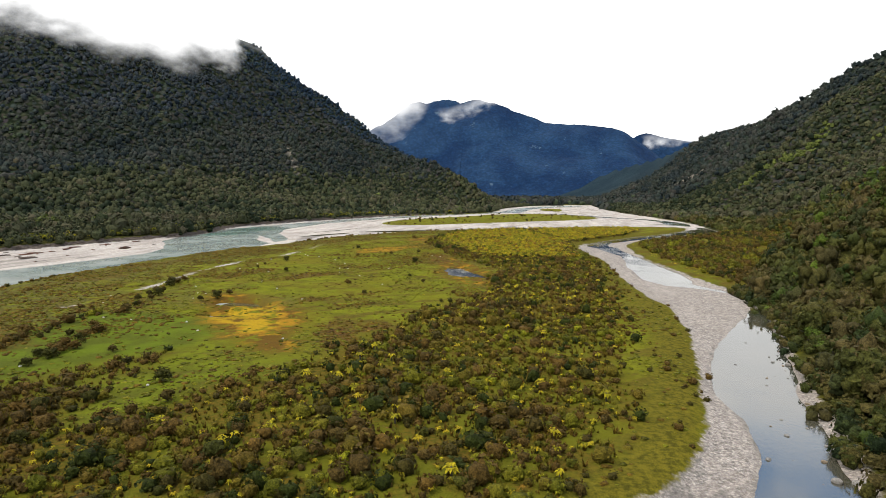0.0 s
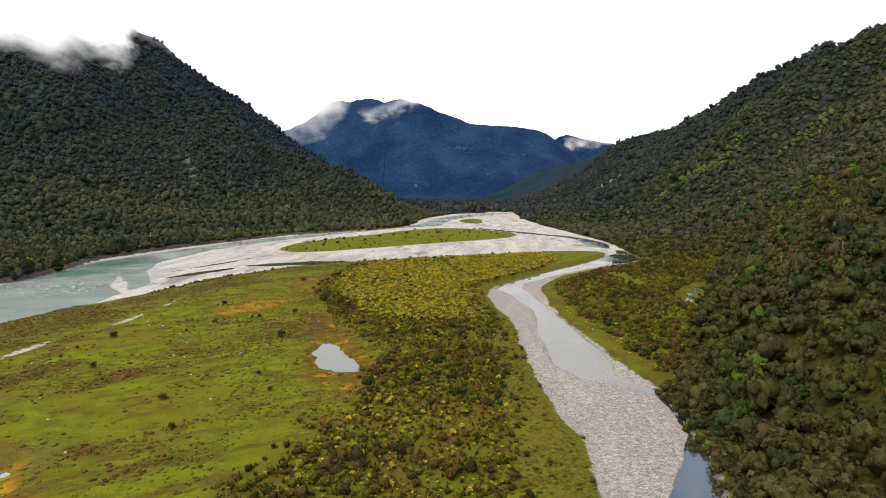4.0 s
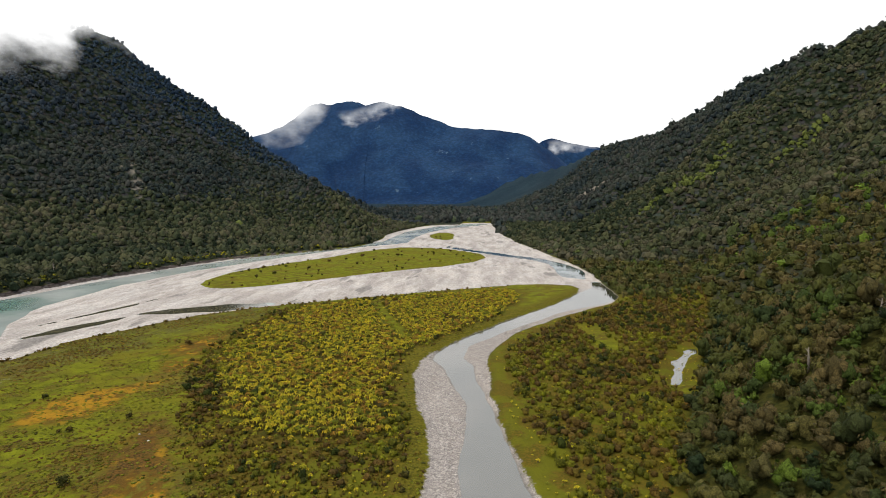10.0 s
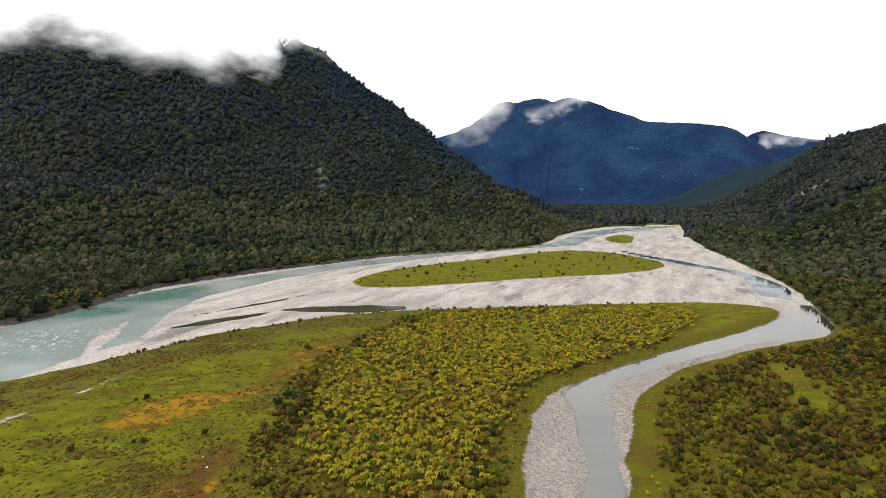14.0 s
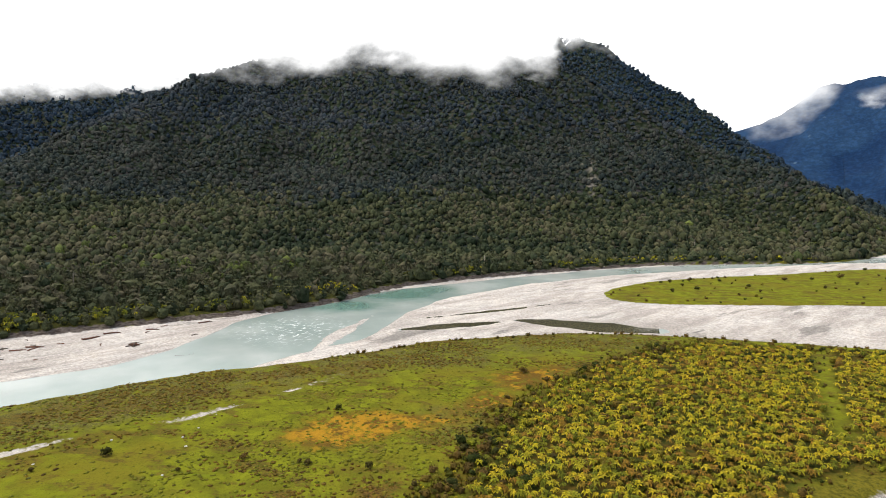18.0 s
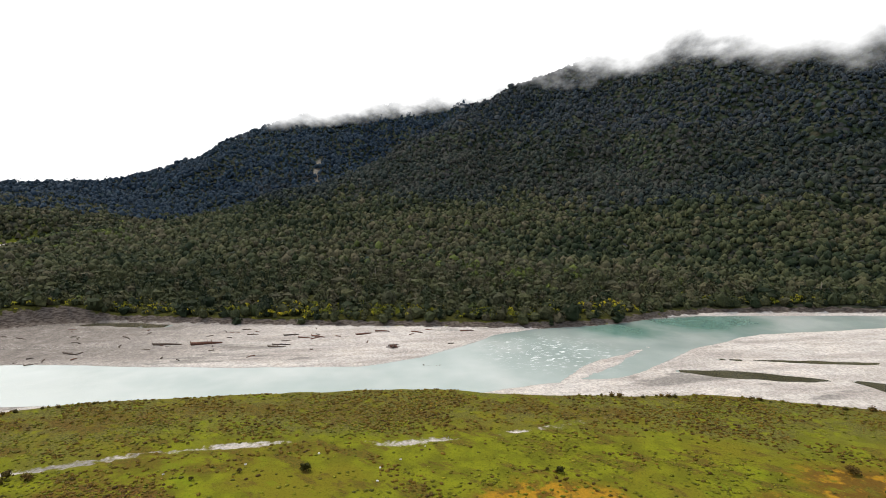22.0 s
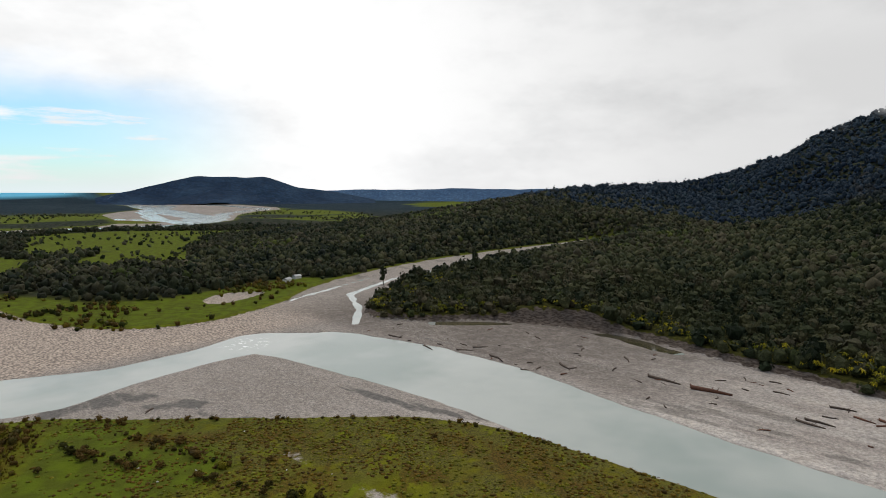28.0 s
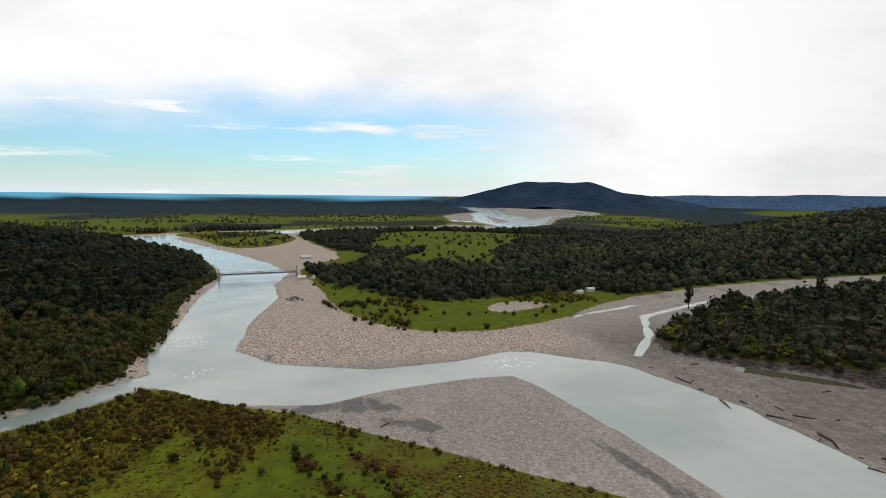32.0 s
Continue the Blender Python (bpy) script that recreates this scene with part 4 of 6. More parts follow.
def sprays(count, size, reach, lift, tall=1.0):
    """Small leaf sprays that stand out of a crown: bent pairs of triangles."""
    way = rng.normal(size=(count, 3))
    way[:, 2] = np.abs(way[:, 2]) * 0.9 - 0.25
    way /= np.linalg.norm(way, axis=1)[:, None]
    at = way * np.array(reach) * (0.82 + 0.3 * rng.random((count, 1))) + np.array([0, 0, lift])
    side = np.cross(way, rng.normal(size=(count, 3)))
    side /= np.linalg.norm(side, axis=1)[:, None]
    up = np.cross(side, way) * 0.8 + way * 0.55
    s = size * (0.6 + 0.8 * rng.random((count, 1)))
    v = np.stack([at - side * s, at + up * s * tall, at + side * s, at - up * s * 0.7], 1).reshape(-1, 3)
    a = np.arange(count)[:, None] * 4
    return v, np.concatenate([a + [0, 1, 3], a + [1, 2, 3]])


def crown_far(leaves=18):
    """A crown to be seen from some way off: a jagged heart under many sprays."""
    v, f = lump((0, 0, 0.5), (0.41, 0.41, 0.42), ICO1, 0.32)
    return joined([(v, f[v[f].mean(1)[:, 2] > 0.15]), sprays(leaves, 0.125, (0.46, 0.46, 0.46), 0.54)])


def crown_small(leaves=6):
    """The least crown, for slopes a kilometre off: one jagged clump and some sprays."""
    v, f = lump((0, 0, 0.46), (0.44, 0.44, 0.43), ICO1, 0.38)
    return joined([(v, f[v[f].mean(1)[:, 2] > 0.2]), sprays(leaves, 0.15, (0.46, 0.46, 0.46), 0.52)])


def crown_broad(lobes=4, leaves=64):
    """A crown of unit size: clumps round a middle, under leaf sprays."""
    out = [lump((0, 0, 0.54), (0.27, 0.27, 0.32), ICO1, 0.35)]
    for k in range(lobes):
        a, z = 2 * math.pi * (k + rng.random() * 0.7) / lobes, rng.uniform(0.36, 0.74)
        c, r = (math.cos(a) * 0.25, math.sin(a) * 0.25, z), 0.22
        v, f = sprays(leaves // (lobes + 1), 0.062, (r * 1.1, r * 1.1, r), 0.0)
        out.append(lump(c, (r * 0.82, r * 0.82, r * 0.74), ICO1, 0.3))
        out.append((v + np.array(c), f))
    out.append(sprays(leaves // (lobes + 1), 0.07, (0.36, 0.36, 0.38), 0.62))
    return joined(out)


def crown_tall(leaves=36):
    """A tall ragged crown of tiers, as of a podocarp."""
    out = []
    for k in range(5):
        z, r = 0.34 + 0.14 * k, 0.27 * (1 - 0.15 * k)
        a = rng.uniform(0, 6.28)
        out.append(lump((math.cos(a) * 0.10, math.sin(a) * 0.10, z), (r, r, 0.12)))
    out.append(sprays(leaves, 0.06, (0.30, 0.30, 0.42), 0.60))
    return joined(out)


def bush_shape(leaves=36):
    """A shrub: a small dark heart, and leaf sprays all round it."""
    out = [lump((rng.uniform(-0.1, 0.1), rng.uniform(-0.1, 0.1), 0.34), (0.37, 0.37, 0.40), ICO1, 0.4)]
    out.append(sprays(leaves, 0.092, (0.44, 0.44, 0.50), 0.36))
    return joined(out)


def fern_shape(fronds=8):
    """A fern's umbrella of arching fronds."""
    v, f = [], []
    for k in range(fronds):
        a = 2 * math.pi * (k + 0.6 * rng.random()) / fronds
        c, s, w = math.cos(a), math.sin(a), rng.uniform(0.09, 0.14)
        r, mid, tip = rng.uniform(0.40, 0.56), rng.uniform(0.62, 0.86), rng.uniform(0.30, 0.62)
        q = len(v)
        v += [(0, 0, 0.58), (c * r * 0.5 - s * w, s * r * 0.5 + c * w, mid - 0.05), (c * r * 0.5 + s * w, s * r * 0.5 - c * w, mid - 0.05), (c * r, s * r, tip)]
        f += [[q, q + 2, q + 1], [q + 1, q + 2, q + 3]]
    return np.array(v), np.array(f)


def mat_shape(leaves=3):
    """A low mounded mat of grass and rushes."""
    v, f = lump((0, 0, 0.1), (0.46, 0.46, 0.30), ICO1, 0.5)
    return joined([(v, f[v[f].mean(1)[:, 2] > 0.0]), sprays(leaves, 0.11, (0.48, 0.48, 0.34), 0.16)])


def tuft_shape(blades=7):
    a = rng.uniform(0, 6.28, blades)
    lean, tall = rng.uniform(0.2, 0.55, blades), rng.uniform(0.5, 1.0, blades)
    foot = np.stack([np.cos(a) * 0.12, np.sin(a) * 0.12, 0 * a], 1)
    side = np.stack([-np.sin(a), np.cos(a), 0 * a], 1) * 0.14
    tip = np.stack([np.cos(a) * lean, np.sin(a) * lean, tall], 1)
    v = np.stack([foot - side, foot + side, tip], 1).reshape(-1, 3)
    return v, np.arange(3 * blades).reshape(-1, 3)


def foliage(name, colors, leaf=2.2, rough=0.75, bump=0.8):
    """Leaves whose colour goes from plant to plant by tone, and from leaf to leaf by chance."""
    m, n = material(name)
    at = n.place()
    ramp = n.tree.nodes.new("ShaderNodeValToRGB")
    n.tree.links.new(n.attr("tone"), ramp.inputs[0])
    for k, color in enumerate(colors):
        stop = ramp.color_ramp.elements[k] if k < 2 else ramp.color_ramp.elements.new(k / (len(colors) - 1))
        stop.color = (*color, 1)
    for k in range(len(colors)):
        ramp.color_ramp.elements[k].position = k / (len(colors) - 1)
    island = n.add("ShaderNodeNewGeometry", 8)
    grain = n.noise(at, leaf, 3, 0.7)
    color = n.mix(1.0, ramp.outputs[0], n.mix(n.step(grain, 0.30, 0.70), (0.45, 0.47, 0.45), (1.45, 1.42, 1.35)), "MULTIPLY")
    color = n.mix(1.0, color, n.mix(island, (0.72, 0.75, 0.72), (1.28, 1.24, 1.2)), "MULTIPLY")
    n.surface(color, rough, n.bump(grain, bump, 0.5), Specular_IOR_Level=0.08)
    return m


wood_leaves = foliage("forest_leaves", [(0.014, 0.022, 0.011), (0.024, 0.034, 0.016), (0.040, 0.048, 0.023), (0.060, 0.063, 0.030), (0.070, 0.062, 0.040), (0.092, 0.112, 0.027)])
# higher and farther forests get bluer leaves: haze put into the leaf colour
high_hazed_leaves = foliage("hazed_mountain_leaves", [(0.013, 0.020, 0.023), (0.017, 0.025, 0.026), (0.025, 0.034, 0.030), (0.036, 0.041, 0.034), (0.043, 0.043, 0.040), (0.048, 0.063, 0.034)])
rear_hazed_leaves = foliage("hazed_ridge_leaves", [(0.009, 0.020, 0.040), (0.012, 0.025, 0.046), (0.016, 0.031, 0.053), (0.021, 0.037, 0.058), (0.025, 0.040, 0.060), (0.027, 0.048, 0.062)])
upper_hazed_leaves = foliage("hazed_upper_slope_leaves", [(0.012, 0.020, 0.031), (0.015, 0.024, 0.035), (0.021, 0.031, 0.040), (0.029, 0.037, 0.045), (0.034, 0.039, 0.048), (0.036, 0.050, 0.047)])
spit_leaves = foliage("spit_forest_leaves", [(0.007, 0.013, 0.009), (0.011, 0.018, 0.011), (0.018, 0.026, 0.014), (0.028, 0.034, 0.016), (0.034, 0.034, 0.020), (0.042, 0.058, 0.016)])
near_leaves = foliage("bank_forest_leaves", [(0.016, 0.027, 0.011), (0.027, 0.040, 0.013), (0.046, 0.056, 0.014), (0.067, 0.066, 0.016), (0.080, 0.062, 0.024), (0.080, 0.120, 0.015)], 3.0)
bush_leaves = foliage("scrub_leaves", [(0.029, 0.038, 0.006), (0.052, 0.053, 0.008), (0.078, 0.052, 0.014), (0.111, 0.067, 0.015), (0.143, 0.140, 0.010), (0.195, 0.202, 0.011)], 4.0)
fern_leaves = foliage("fern_fronds", [(0.102, 0.110, 0.009), (0.192, 0.194, 0.012), (0.300, 0.260, 0.012), (0.345, 0.256, 0.013), (0.196, 0.112, 0.015)], 3.0)
tussock = foliage("tussock_blades", [(0.065, 0.038, 0.008), (0.102, 0.064, 0.010), (0.151, 0.099, 0.012), (0.113, 0.106, 0.010)], 5.0)

hummock = foliage("hummock_grass", [(0.070, 0.066, 0.007), (0.110, 0.108, 0.008), (0.150, 0.156, 0.010), (0.175, 0.160, 0.011)], 4.0)


def scatter(name, shapes, x, y, size, tall, tone, mat, sink=0.0, lift=0.0, soft=False):
    """One mesh of many plants: each a shape, turned by chance, at its place on the ground."""
    z = sample(GZ, x, y) - sink * size + lift
    pick, turn = rng.integers(0, len(shapes), len(x)), rng.uniform(0, 2 * np.pi, len(x))
    verts, faces, tones, base = [], [], [], 0
    for k, (v, f) in enumerate(shapes):
        w = np.nonzero(pick == k)[0]
        if not len(w):
            continue
        c, s = np.cos(turn[w])[:, None], np.sin(turn[w])[:, None]
        p = np.stack([(v[:, 0] * c - v[:, 1] * s) * size[w, None] + x[w, None], (v[:, 0] * s + v[:, 1] * c) * size[w, None] + y[w, None],
                      v[:, 2] * tall[w, None] + z[w, None]], -1)
        verts.append(p.reshape(-1, 3))
        faces.append((f[None] + (np.arange(len(w)) * len(v))[:, None, None] + base).reshape(-1, 3))
        tones.append(np.repeat(tone[w], len(v)))
        base += len(w) * len(v)
    me = mesh_of(name, np.concatenate(verts), np.concatenate(faces), mat, soft)
    field(me, "tone", np.concatenate(tones))
    return new(name, me)


def strewn(x0, x1, y0, y1, gap, chance):
    """Places about gap metres apart where the field chance is high."""
    gx, gy = np.meshgrid(np.arange(x0, x1, gap), np.arange(y0, y1, gap))
    x, y = gx.ravel() + rng.uniform(-0.5, 0.5, gx.size) * gap, gy.ravel() + rng.uniform(-0.5, 0.5, gx.size) * gap
    keep = rng.random(x.size) < sample(chance, x, y)
    return x[keep], y[keep]


def facing(x, y, least):
    """Which places on a slope are turned towards the valley that the eye flies through."""
    e = 14.0
    dx, dy = (sample(GZ, x + e, y) - sample(GZ, x - e, y)) / (2 * e), (sample(GZ, x, y + e) - sample(GZ, x, y - e)) / (2 * e)
    vx, vy = -20 - x, 230 - y
    d = np.hypot(vx, vy) + 1e-6
    return (-dx * vx - dy * vy) / d + 70 / d > least


def tones(x, y, size, seed, spread=0.35, mean=0.4):
    return np.clip(mean + 0.45 * fbm(x, y, size, seed, 3) + spread * rng.normal(size=x.shape), 0, 1)


NEAR = np.hypot(np.maximum(np.abs(MX - 10) - 80, 0), np.maximum(np.abs(MY - 200) - 180, 0))
broad, tall_crowns, far_crowns = [crown_broad() for _ in range(5)], [crown_tall() for _ in range(3)], [crown_far() for _ in range(6)]
small_crowns = [crown_small() for _ in range(8)]
WOOD = FOREST * smooth(glade, 2, -2) * smooth(PONDS, -3, -6) * smooth(LAND, 0.3, 1.5) * (1 - 0.9 * SCARS)

# the near wooded bank
x, y = strewn(-70, 330, -330, 700, 5.0, WOOD * smooth(NEAR, 150, 110) * smooth(east, 0.5, 2))
keep = facing(x, y, -0.15) | (sample(east, x, y) < 40)
x, y = x[keep], y[keep]
size = np.clip(rng.lognormal(1.80, 0.28, x.size), 3.4, 10.5)
tagged(scatter("bank_forest", broad + tall_crowns[:1], x, y, size, size * rng.uniform(0.85, 1.5, x.size), tones(x, y, 45, 71, 0.22, 0.42), near_leaves, 0.12, soft=True),
       "dense mixed rainforest in olive and brown greens on the stream bank", "forest", kind="stuff")
# the wooded mountain sides and the plain, thinner and larger with distance
away = np.hypot(MX + 30, MY - 220)
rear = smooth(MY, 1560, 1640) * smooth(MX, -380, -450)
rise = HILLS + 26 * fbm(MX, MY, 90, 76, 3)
undercut = np.where(west > -6, smooth(west, -0.8 + 5 * scarp, 0.6 + 5.5 * scarp), 1)
for name, box, gap, grow, chance, shapes, mat in (
        ("terrace_forest", (-760, -280, -200, 1150), 6.5, 7.2, (away < 560), far_crowns + tall_crowns[1:], wood_leaves),
        ("bank_slope_forest", (60, 560, 100, 820), 6.4, 7.0, (away < 600) * smooth(NEAR, 105, 135), far_crowns, near_leaves),
        ("east_slope_forest", (60, 780, 100, 1560), 8.4, 8.6, (away >= 600) & (away < 1330), far_crowns[:3] + small_crowns, wood_leaves),
        ("foothill_forest", (-1250, -120, -500, 1560), 8.0, 8.2, (away >= 560) * (away < 1290) * smooth(rise, 85, 45), small_crowns, wood_leaves),
        ("mountain_forest", (-1500, -120, -500, 1560), 7.6, 8.2, (away >= 560) * (away < 1290) * smooth(rise, 45, 85) * smooth(rise, 240, 150), small_crowns, high_hazed_leaves),
        ("upper_forest", (-1500, -120, 100, 1560), 8.6, 9.2, ((away < 1290) * smooth(rise, 150, 240) + (away >= 1290)) * (away < 2300), small_crowns, upper_hazed_leaves),
        ("rear_ridge_forest", (-1500, -400, 1540, 2150), 9.5, 10.4, rear, small_crowns, rear_hazed_leaves),
        ("valley_head_forest", (-420, 1000, 1000, 2700), 14.5, 14.0, (away >= 850) & (away < 2500) & ((MX > 20) | (MY > 1590)) & ((away >= 1330) | (MX < 60)), small_crowns, high_hazed_leaves),
        ("spit_forest", (-75, 330, -430, -90), 6.6, 7.2, (NEAR > 128) * smooth(east, 9, 14), far_crowns, spit_leaves),
        ("coast_forest", (-1300, 420, -1150, -60), 8.8, 8.0, (away >= 150) & (away < 1350) & ((MX < -75) | (MY < -430)), small_crowns, spit_leaves),
        ("outer_forest", (-2200, -1100, -700, 950), 10.5, 10.6, (away >= 1150) & (away < 2200) & ((MX < -1420) | (MY < 330)), small_crowns, rear_hazed_leaves)):
    x, y = strewn(*box, gap, WOOD * undercut * chance * (1 - rear * (name != "rear_ridge_forest")))
    if "coast" not in name and "spit" not in name:
        keep = facing(x, y, -0.10)
        x, y = x[keep], y[keep]
    size = np.clip(rng.lognormal(-0.06, 0.28, x.size), 0.55, 1.9 if grow < 7.5 else 1.45) * grow
    tone = np.clip(tones(x, y, 160, 73, 0.20, 0.36) + 0.45 * fbm(x, y, 300, 74, 4), 0, 1)
    if name == "east_slope_forest":
        # bright green regrowth in the runnels of the slope
        fresh = np.maximum(along(x, y, [(262, 1086, 8), (310, 1098, 14), (356, 1106, 12), (413, 1160, 8)], 60), along(x, y, [(455, 1085, 6), (512, 1101, 12), (540, 1120, 6)], 60)) + 7 * fbm(x, y, 22, 77, 2)
        tone = np.where(fresh > 0, 1.0, tone * 0.92)
    tagged(scatter(name, shapes, x, y, size, size * rng.uniform(0.75, 1.3, x.size), tone, mat, 0.22, soft=name not in ("terrace_forest", "spit_forest", "bank_slope_forest", "east_slope_forest")),
           {"rear_ridge_forest": "rainforest on the ridge behind the mountain, haze blue put into its leaves", "outer_forest": "dark rainforest on the outer range, haze blue put into its leaves"}.get(name, "dark green rainforest canopy of rounded crowns"), "forest", kind="stuff")

# scrub on the flats, tree ferns, tussock
mats = [mat_shape() for _ in range(5)]
bushes, ferns, tufts = [bush_shape() for _ in range(6)], [fern_shape(k) for k in (7, 8, 9, 8, 7)], [tuft_shape() for _ in range(4)]
swale = fbm((MX - MY) * 0.70, (MX + MY) * 0.70 * 0.34, 13, 93, 4)
gaps = 0.45 + 0.55 * smooth(fbm(MX, MY, 16, 81, 3), -0.40, 0.0)
x, y = strewn(-145, 40, 15, 640, 2.05, THICK * (1 - FERNY * (0.86 - 0.70 * smooth(fbm(MX, MY, 22, 94, 3), 0.02, 0.2))) * np.where((MY < 130) & (MX < -62), 1.0, gaps * 0.8) * smooth(LAND, 1, 3) + 0.45 * ditch)
size = np.clip(rng.lognormal(0.75, 0.42, x.size), 0.9, 5.0) * (0.8 + 0.35 * sample(fbm(MX, MY, 40, 82, 2), x, y))
tagged(scatter("flats_scrub", bushes, x, y, size, size * rng.uniform(0.7, 1.15, x.size), tones(x, y, 26, 83, 0.26, 0.36) * (0.55 + 0.45 * np.maximum(smooth(y, 100, 170), smooth(x, -80, -55))), bush_leaves, 0.06, soft=True),
       "thicket of brown and dark green shrubs on the river flats", "shrubs", kind="stuff")
x, y = strewn(30, 260, 215, 640, 2.9, SCRUB * smooth(clearing, 5, -4) * smooth(LAND, 7, 11) * smooth(PONDS, -3, -6) * 0.85)
size = rng.uniform(1.4, 4.2, x.size)
tagged(scatter("stream_scrub", bushes, x, y, size, size * rng.uniform(0.8, 1.2, x.size), tones(x, y, 30, 84, 0.25, 0.38), bush_leaves, 0.06, soft=True),
       "grey-brown and green scrub between stream and forest", "shrubs", kind="stuff")
x, y = strewn(-125, 80, 290, 640, 1.95, FERNY * THICK * trackway * (0.25 + 0.75 * smooth(fbm(MX, MY, 16, 85, 2), -0.62, -0.4)) * smooth(LAND, 2, 4) * 0.9)
size = rng.uniform(1.9, 3.6, x.size)
tagged(scatter("tree_ferns", ferns, x, y, size, size * rng.uniform(0.75, 1.15, x.size), tones(x, y, 34, 86, 0.42, 0.48), fern_leaves),
       "yellow-green tree ferns with arching fronds in a dense stand", "tree ferns", kind="stuff")
x, y = strewn(-75, 160, 20, 520, 2.0, np.maximum(THICK * (1 - FERNY) * 0.32, SCRUB * 0.2) * smooth(LAND, 2, 4))
size = rng.uniform(0.7, 1.5, x.size)
tagged(scatter("scattered_ferns", ferns, x, y, size, size * 0.85, tones(x, y, 40, 87, 0.25, 0.3), fern_leaves),
       "single yellow-green ferns among the scrub", "ferns", kind="stuff")
x, y = strewn(-225, 40, 15, 640, 1.5, np.clip(0.8 * RUSTS + 0.85 * ROUGH * smooth(fbm(MX, MY, 9, 90, 3), -0.1, 0.25) + 0.85 * smooth(swale, 0.10, 0.28) + 0.10 * smooth(fbm(MX, MY, 14, 89, 3), 0.0, 0.3), 0, 1) * smooth(LAND, 0.5, 2) * (1 - THICK) * (1 - OCHRES) * (1 - 0.8 * sedge) * smooth(flats, 0, 2))
size = rng.uniform(0.5, 1.75, x.size)
tagged(scatter("pasture_tussock", mats, x, y, size, size * rng.uniform(0.4, 0.9, x.size), tones(x, y, 30, 88, 0.3, 0.45), tussock, soft=True),
       "brown and green tussock and rushes in the pasture", "tussock", kind="stuff")
x, y = strewn(-225, 40, 15, 640, 1.55, (0.10 + 0.75 * smooth(fbm(MX, MY, 24, 95, 3), -0.05, 0.25)) * smooth(LAND, 0.5, 2) * (1 - THICK) * (1 - 0.6 * OCHRES) * smooth(flats, 0, 2))
size = rng.uniform(0.5, 1.5, x.size)
tagged(scatter("grass_hummocks", [mat_shape(1) for _ in range(4)], x, y, size, size * rng.uniform(0.25, 0.55, x.size), tones(x, y, 30, 96, 0.25, 0.5), hummock, soft=True),
       "low yellow-green hummocks of grass in the pasture", "grass", kind="stuff")
x, y = strewn(-1500, 500, -2200, -300, 16.0, np.clip((fields * smooth(plain, 5, 15) + smooth(far_plain, 5, 25) * (1 - far_wood)) * (0.03 + 0.5 * smooth(fbm(MX, MY, 120, 97, 3), 0.0, 0.25)), 0, 1) * smooth(LAND, 2, 6))
size = rng.uniform(3.5, 8, x.size)
tagged(scatter("field_trees", small_crowns, x, y, size, size * rng.uniform(0.8, 1.2, x.size), tones(x, y, 90, 98, 0.2, 0.25), wood_leaves, 0.15), "dark trees and hedges scattered over the coastal fields", "trees", kind="stuff")
x, y = strewn(-340, -140, -270, -40, 4.5, smooth(meadow_near, 2, 6) * (0.05 + 0.8 * smooth(fbm(MX, MY, 34, 99, 3), -0.05, 0.22)))
size = rng.uniform(1.6, 4.8, x.size)
tagged(scatter("meadow_scrub", bushes, x, y, size, size * rng.uniform(0.8, 1.2, x.size), tones(x, y, 40, 100, 0.2, 0.25), bush_leaves, 0.06, soft=True), "dark scrub dotted over the grass by the gravel", "shrubs", kind="stuff")
x, y = strewn(-160, 90, -1005, -610, 9.0, smooth(islet, 3, 9) * (0.10 + 0.75 * smooth(fbm(MX, MY, 60, 107, 3), -0.05, 0.2)))
size = rng.uniform(3.0, 6.5, x.size)
tagged(scatter("islet_scrub", small_crowns, x, y, size, size * rng.uniform(0.7, 1.1, x.size), tones(x, y, 60, 108, 0.2, 0.3), wood_leaves, 0.15), "dark scrub on the low islet in the river", "shrubs", kind="stuff")
x, y = strewn(-230, 40, 590, 1270, 4.0, smooth(islands, 2, 5) * (0.02 + 0.35 * smooth(islands, 13, 6) * smooth(fbm(MX, MY, 30, 109, 3), -0.05, 0.25)))
size = rng.uniform(1.2, 3.2, x.size)
tagged(scatter("island_scrub", bushes, x, y, size, size * rng.uniform(0.7, 1.1, x.size), tones(x, y, 30, 110, 0.2, 0.2), bush_leaves, 0.06, soft=True), "low dark shrubs along the edge of the grassy river island", "shrubs", kind="stuff")
x, y = strewn(-110, 40, 15, 620, 1.35, THICK * (1 - FERNY) * 0.6 * smooth(LAND, 1, 3))
size = rng.uniform(0.7, 1.6, x.size)
tagged(scatter("bracken", tufts, x, y, size, size * rng.uniform(0.5, 0.9, x.size), tones(x, y, 22, 101, 0.3, 0.55), tussock), "low yellow-brown bracken between the shrubs", "bracken", kind="stuff")

edge_fern = smooth(west, 1.5, 4) * smooth(west, 46, 14) * smooth(fbm(MX, MY, 30, 103, 3), -0.3, 0.15) * smooth(MX, -640, -520)
x, y = strewn(-620, -140, -60, 950, 3.0, edge_fern * 0.62)
size = rng.uniform(2.2, 4.4, x.size)
tagged(scatter("edge_ferns", ferns, x, y, size, size * rng.uniform(0.9, 1.5, x.size), tones(x, y, 40, 104, 0.12, 0.0), fern_leaves, lift=0.6), "yellow-green tree ferns along the foot of the terrace forest", "tree ferns", kind="stuff")

# shrubs that hang over the water along the wooded bank
rim = smooth(east, -2.2, -0.4) * smooth(east, 9, 4) * smooth(MY, 250, 230) * smooth(MY, -330, -300)
x, y = strewn(-70, 75, -330, 260, 2.1, rim * 0.8)
size = rng.uniform(1.6, 4.2, x.size)
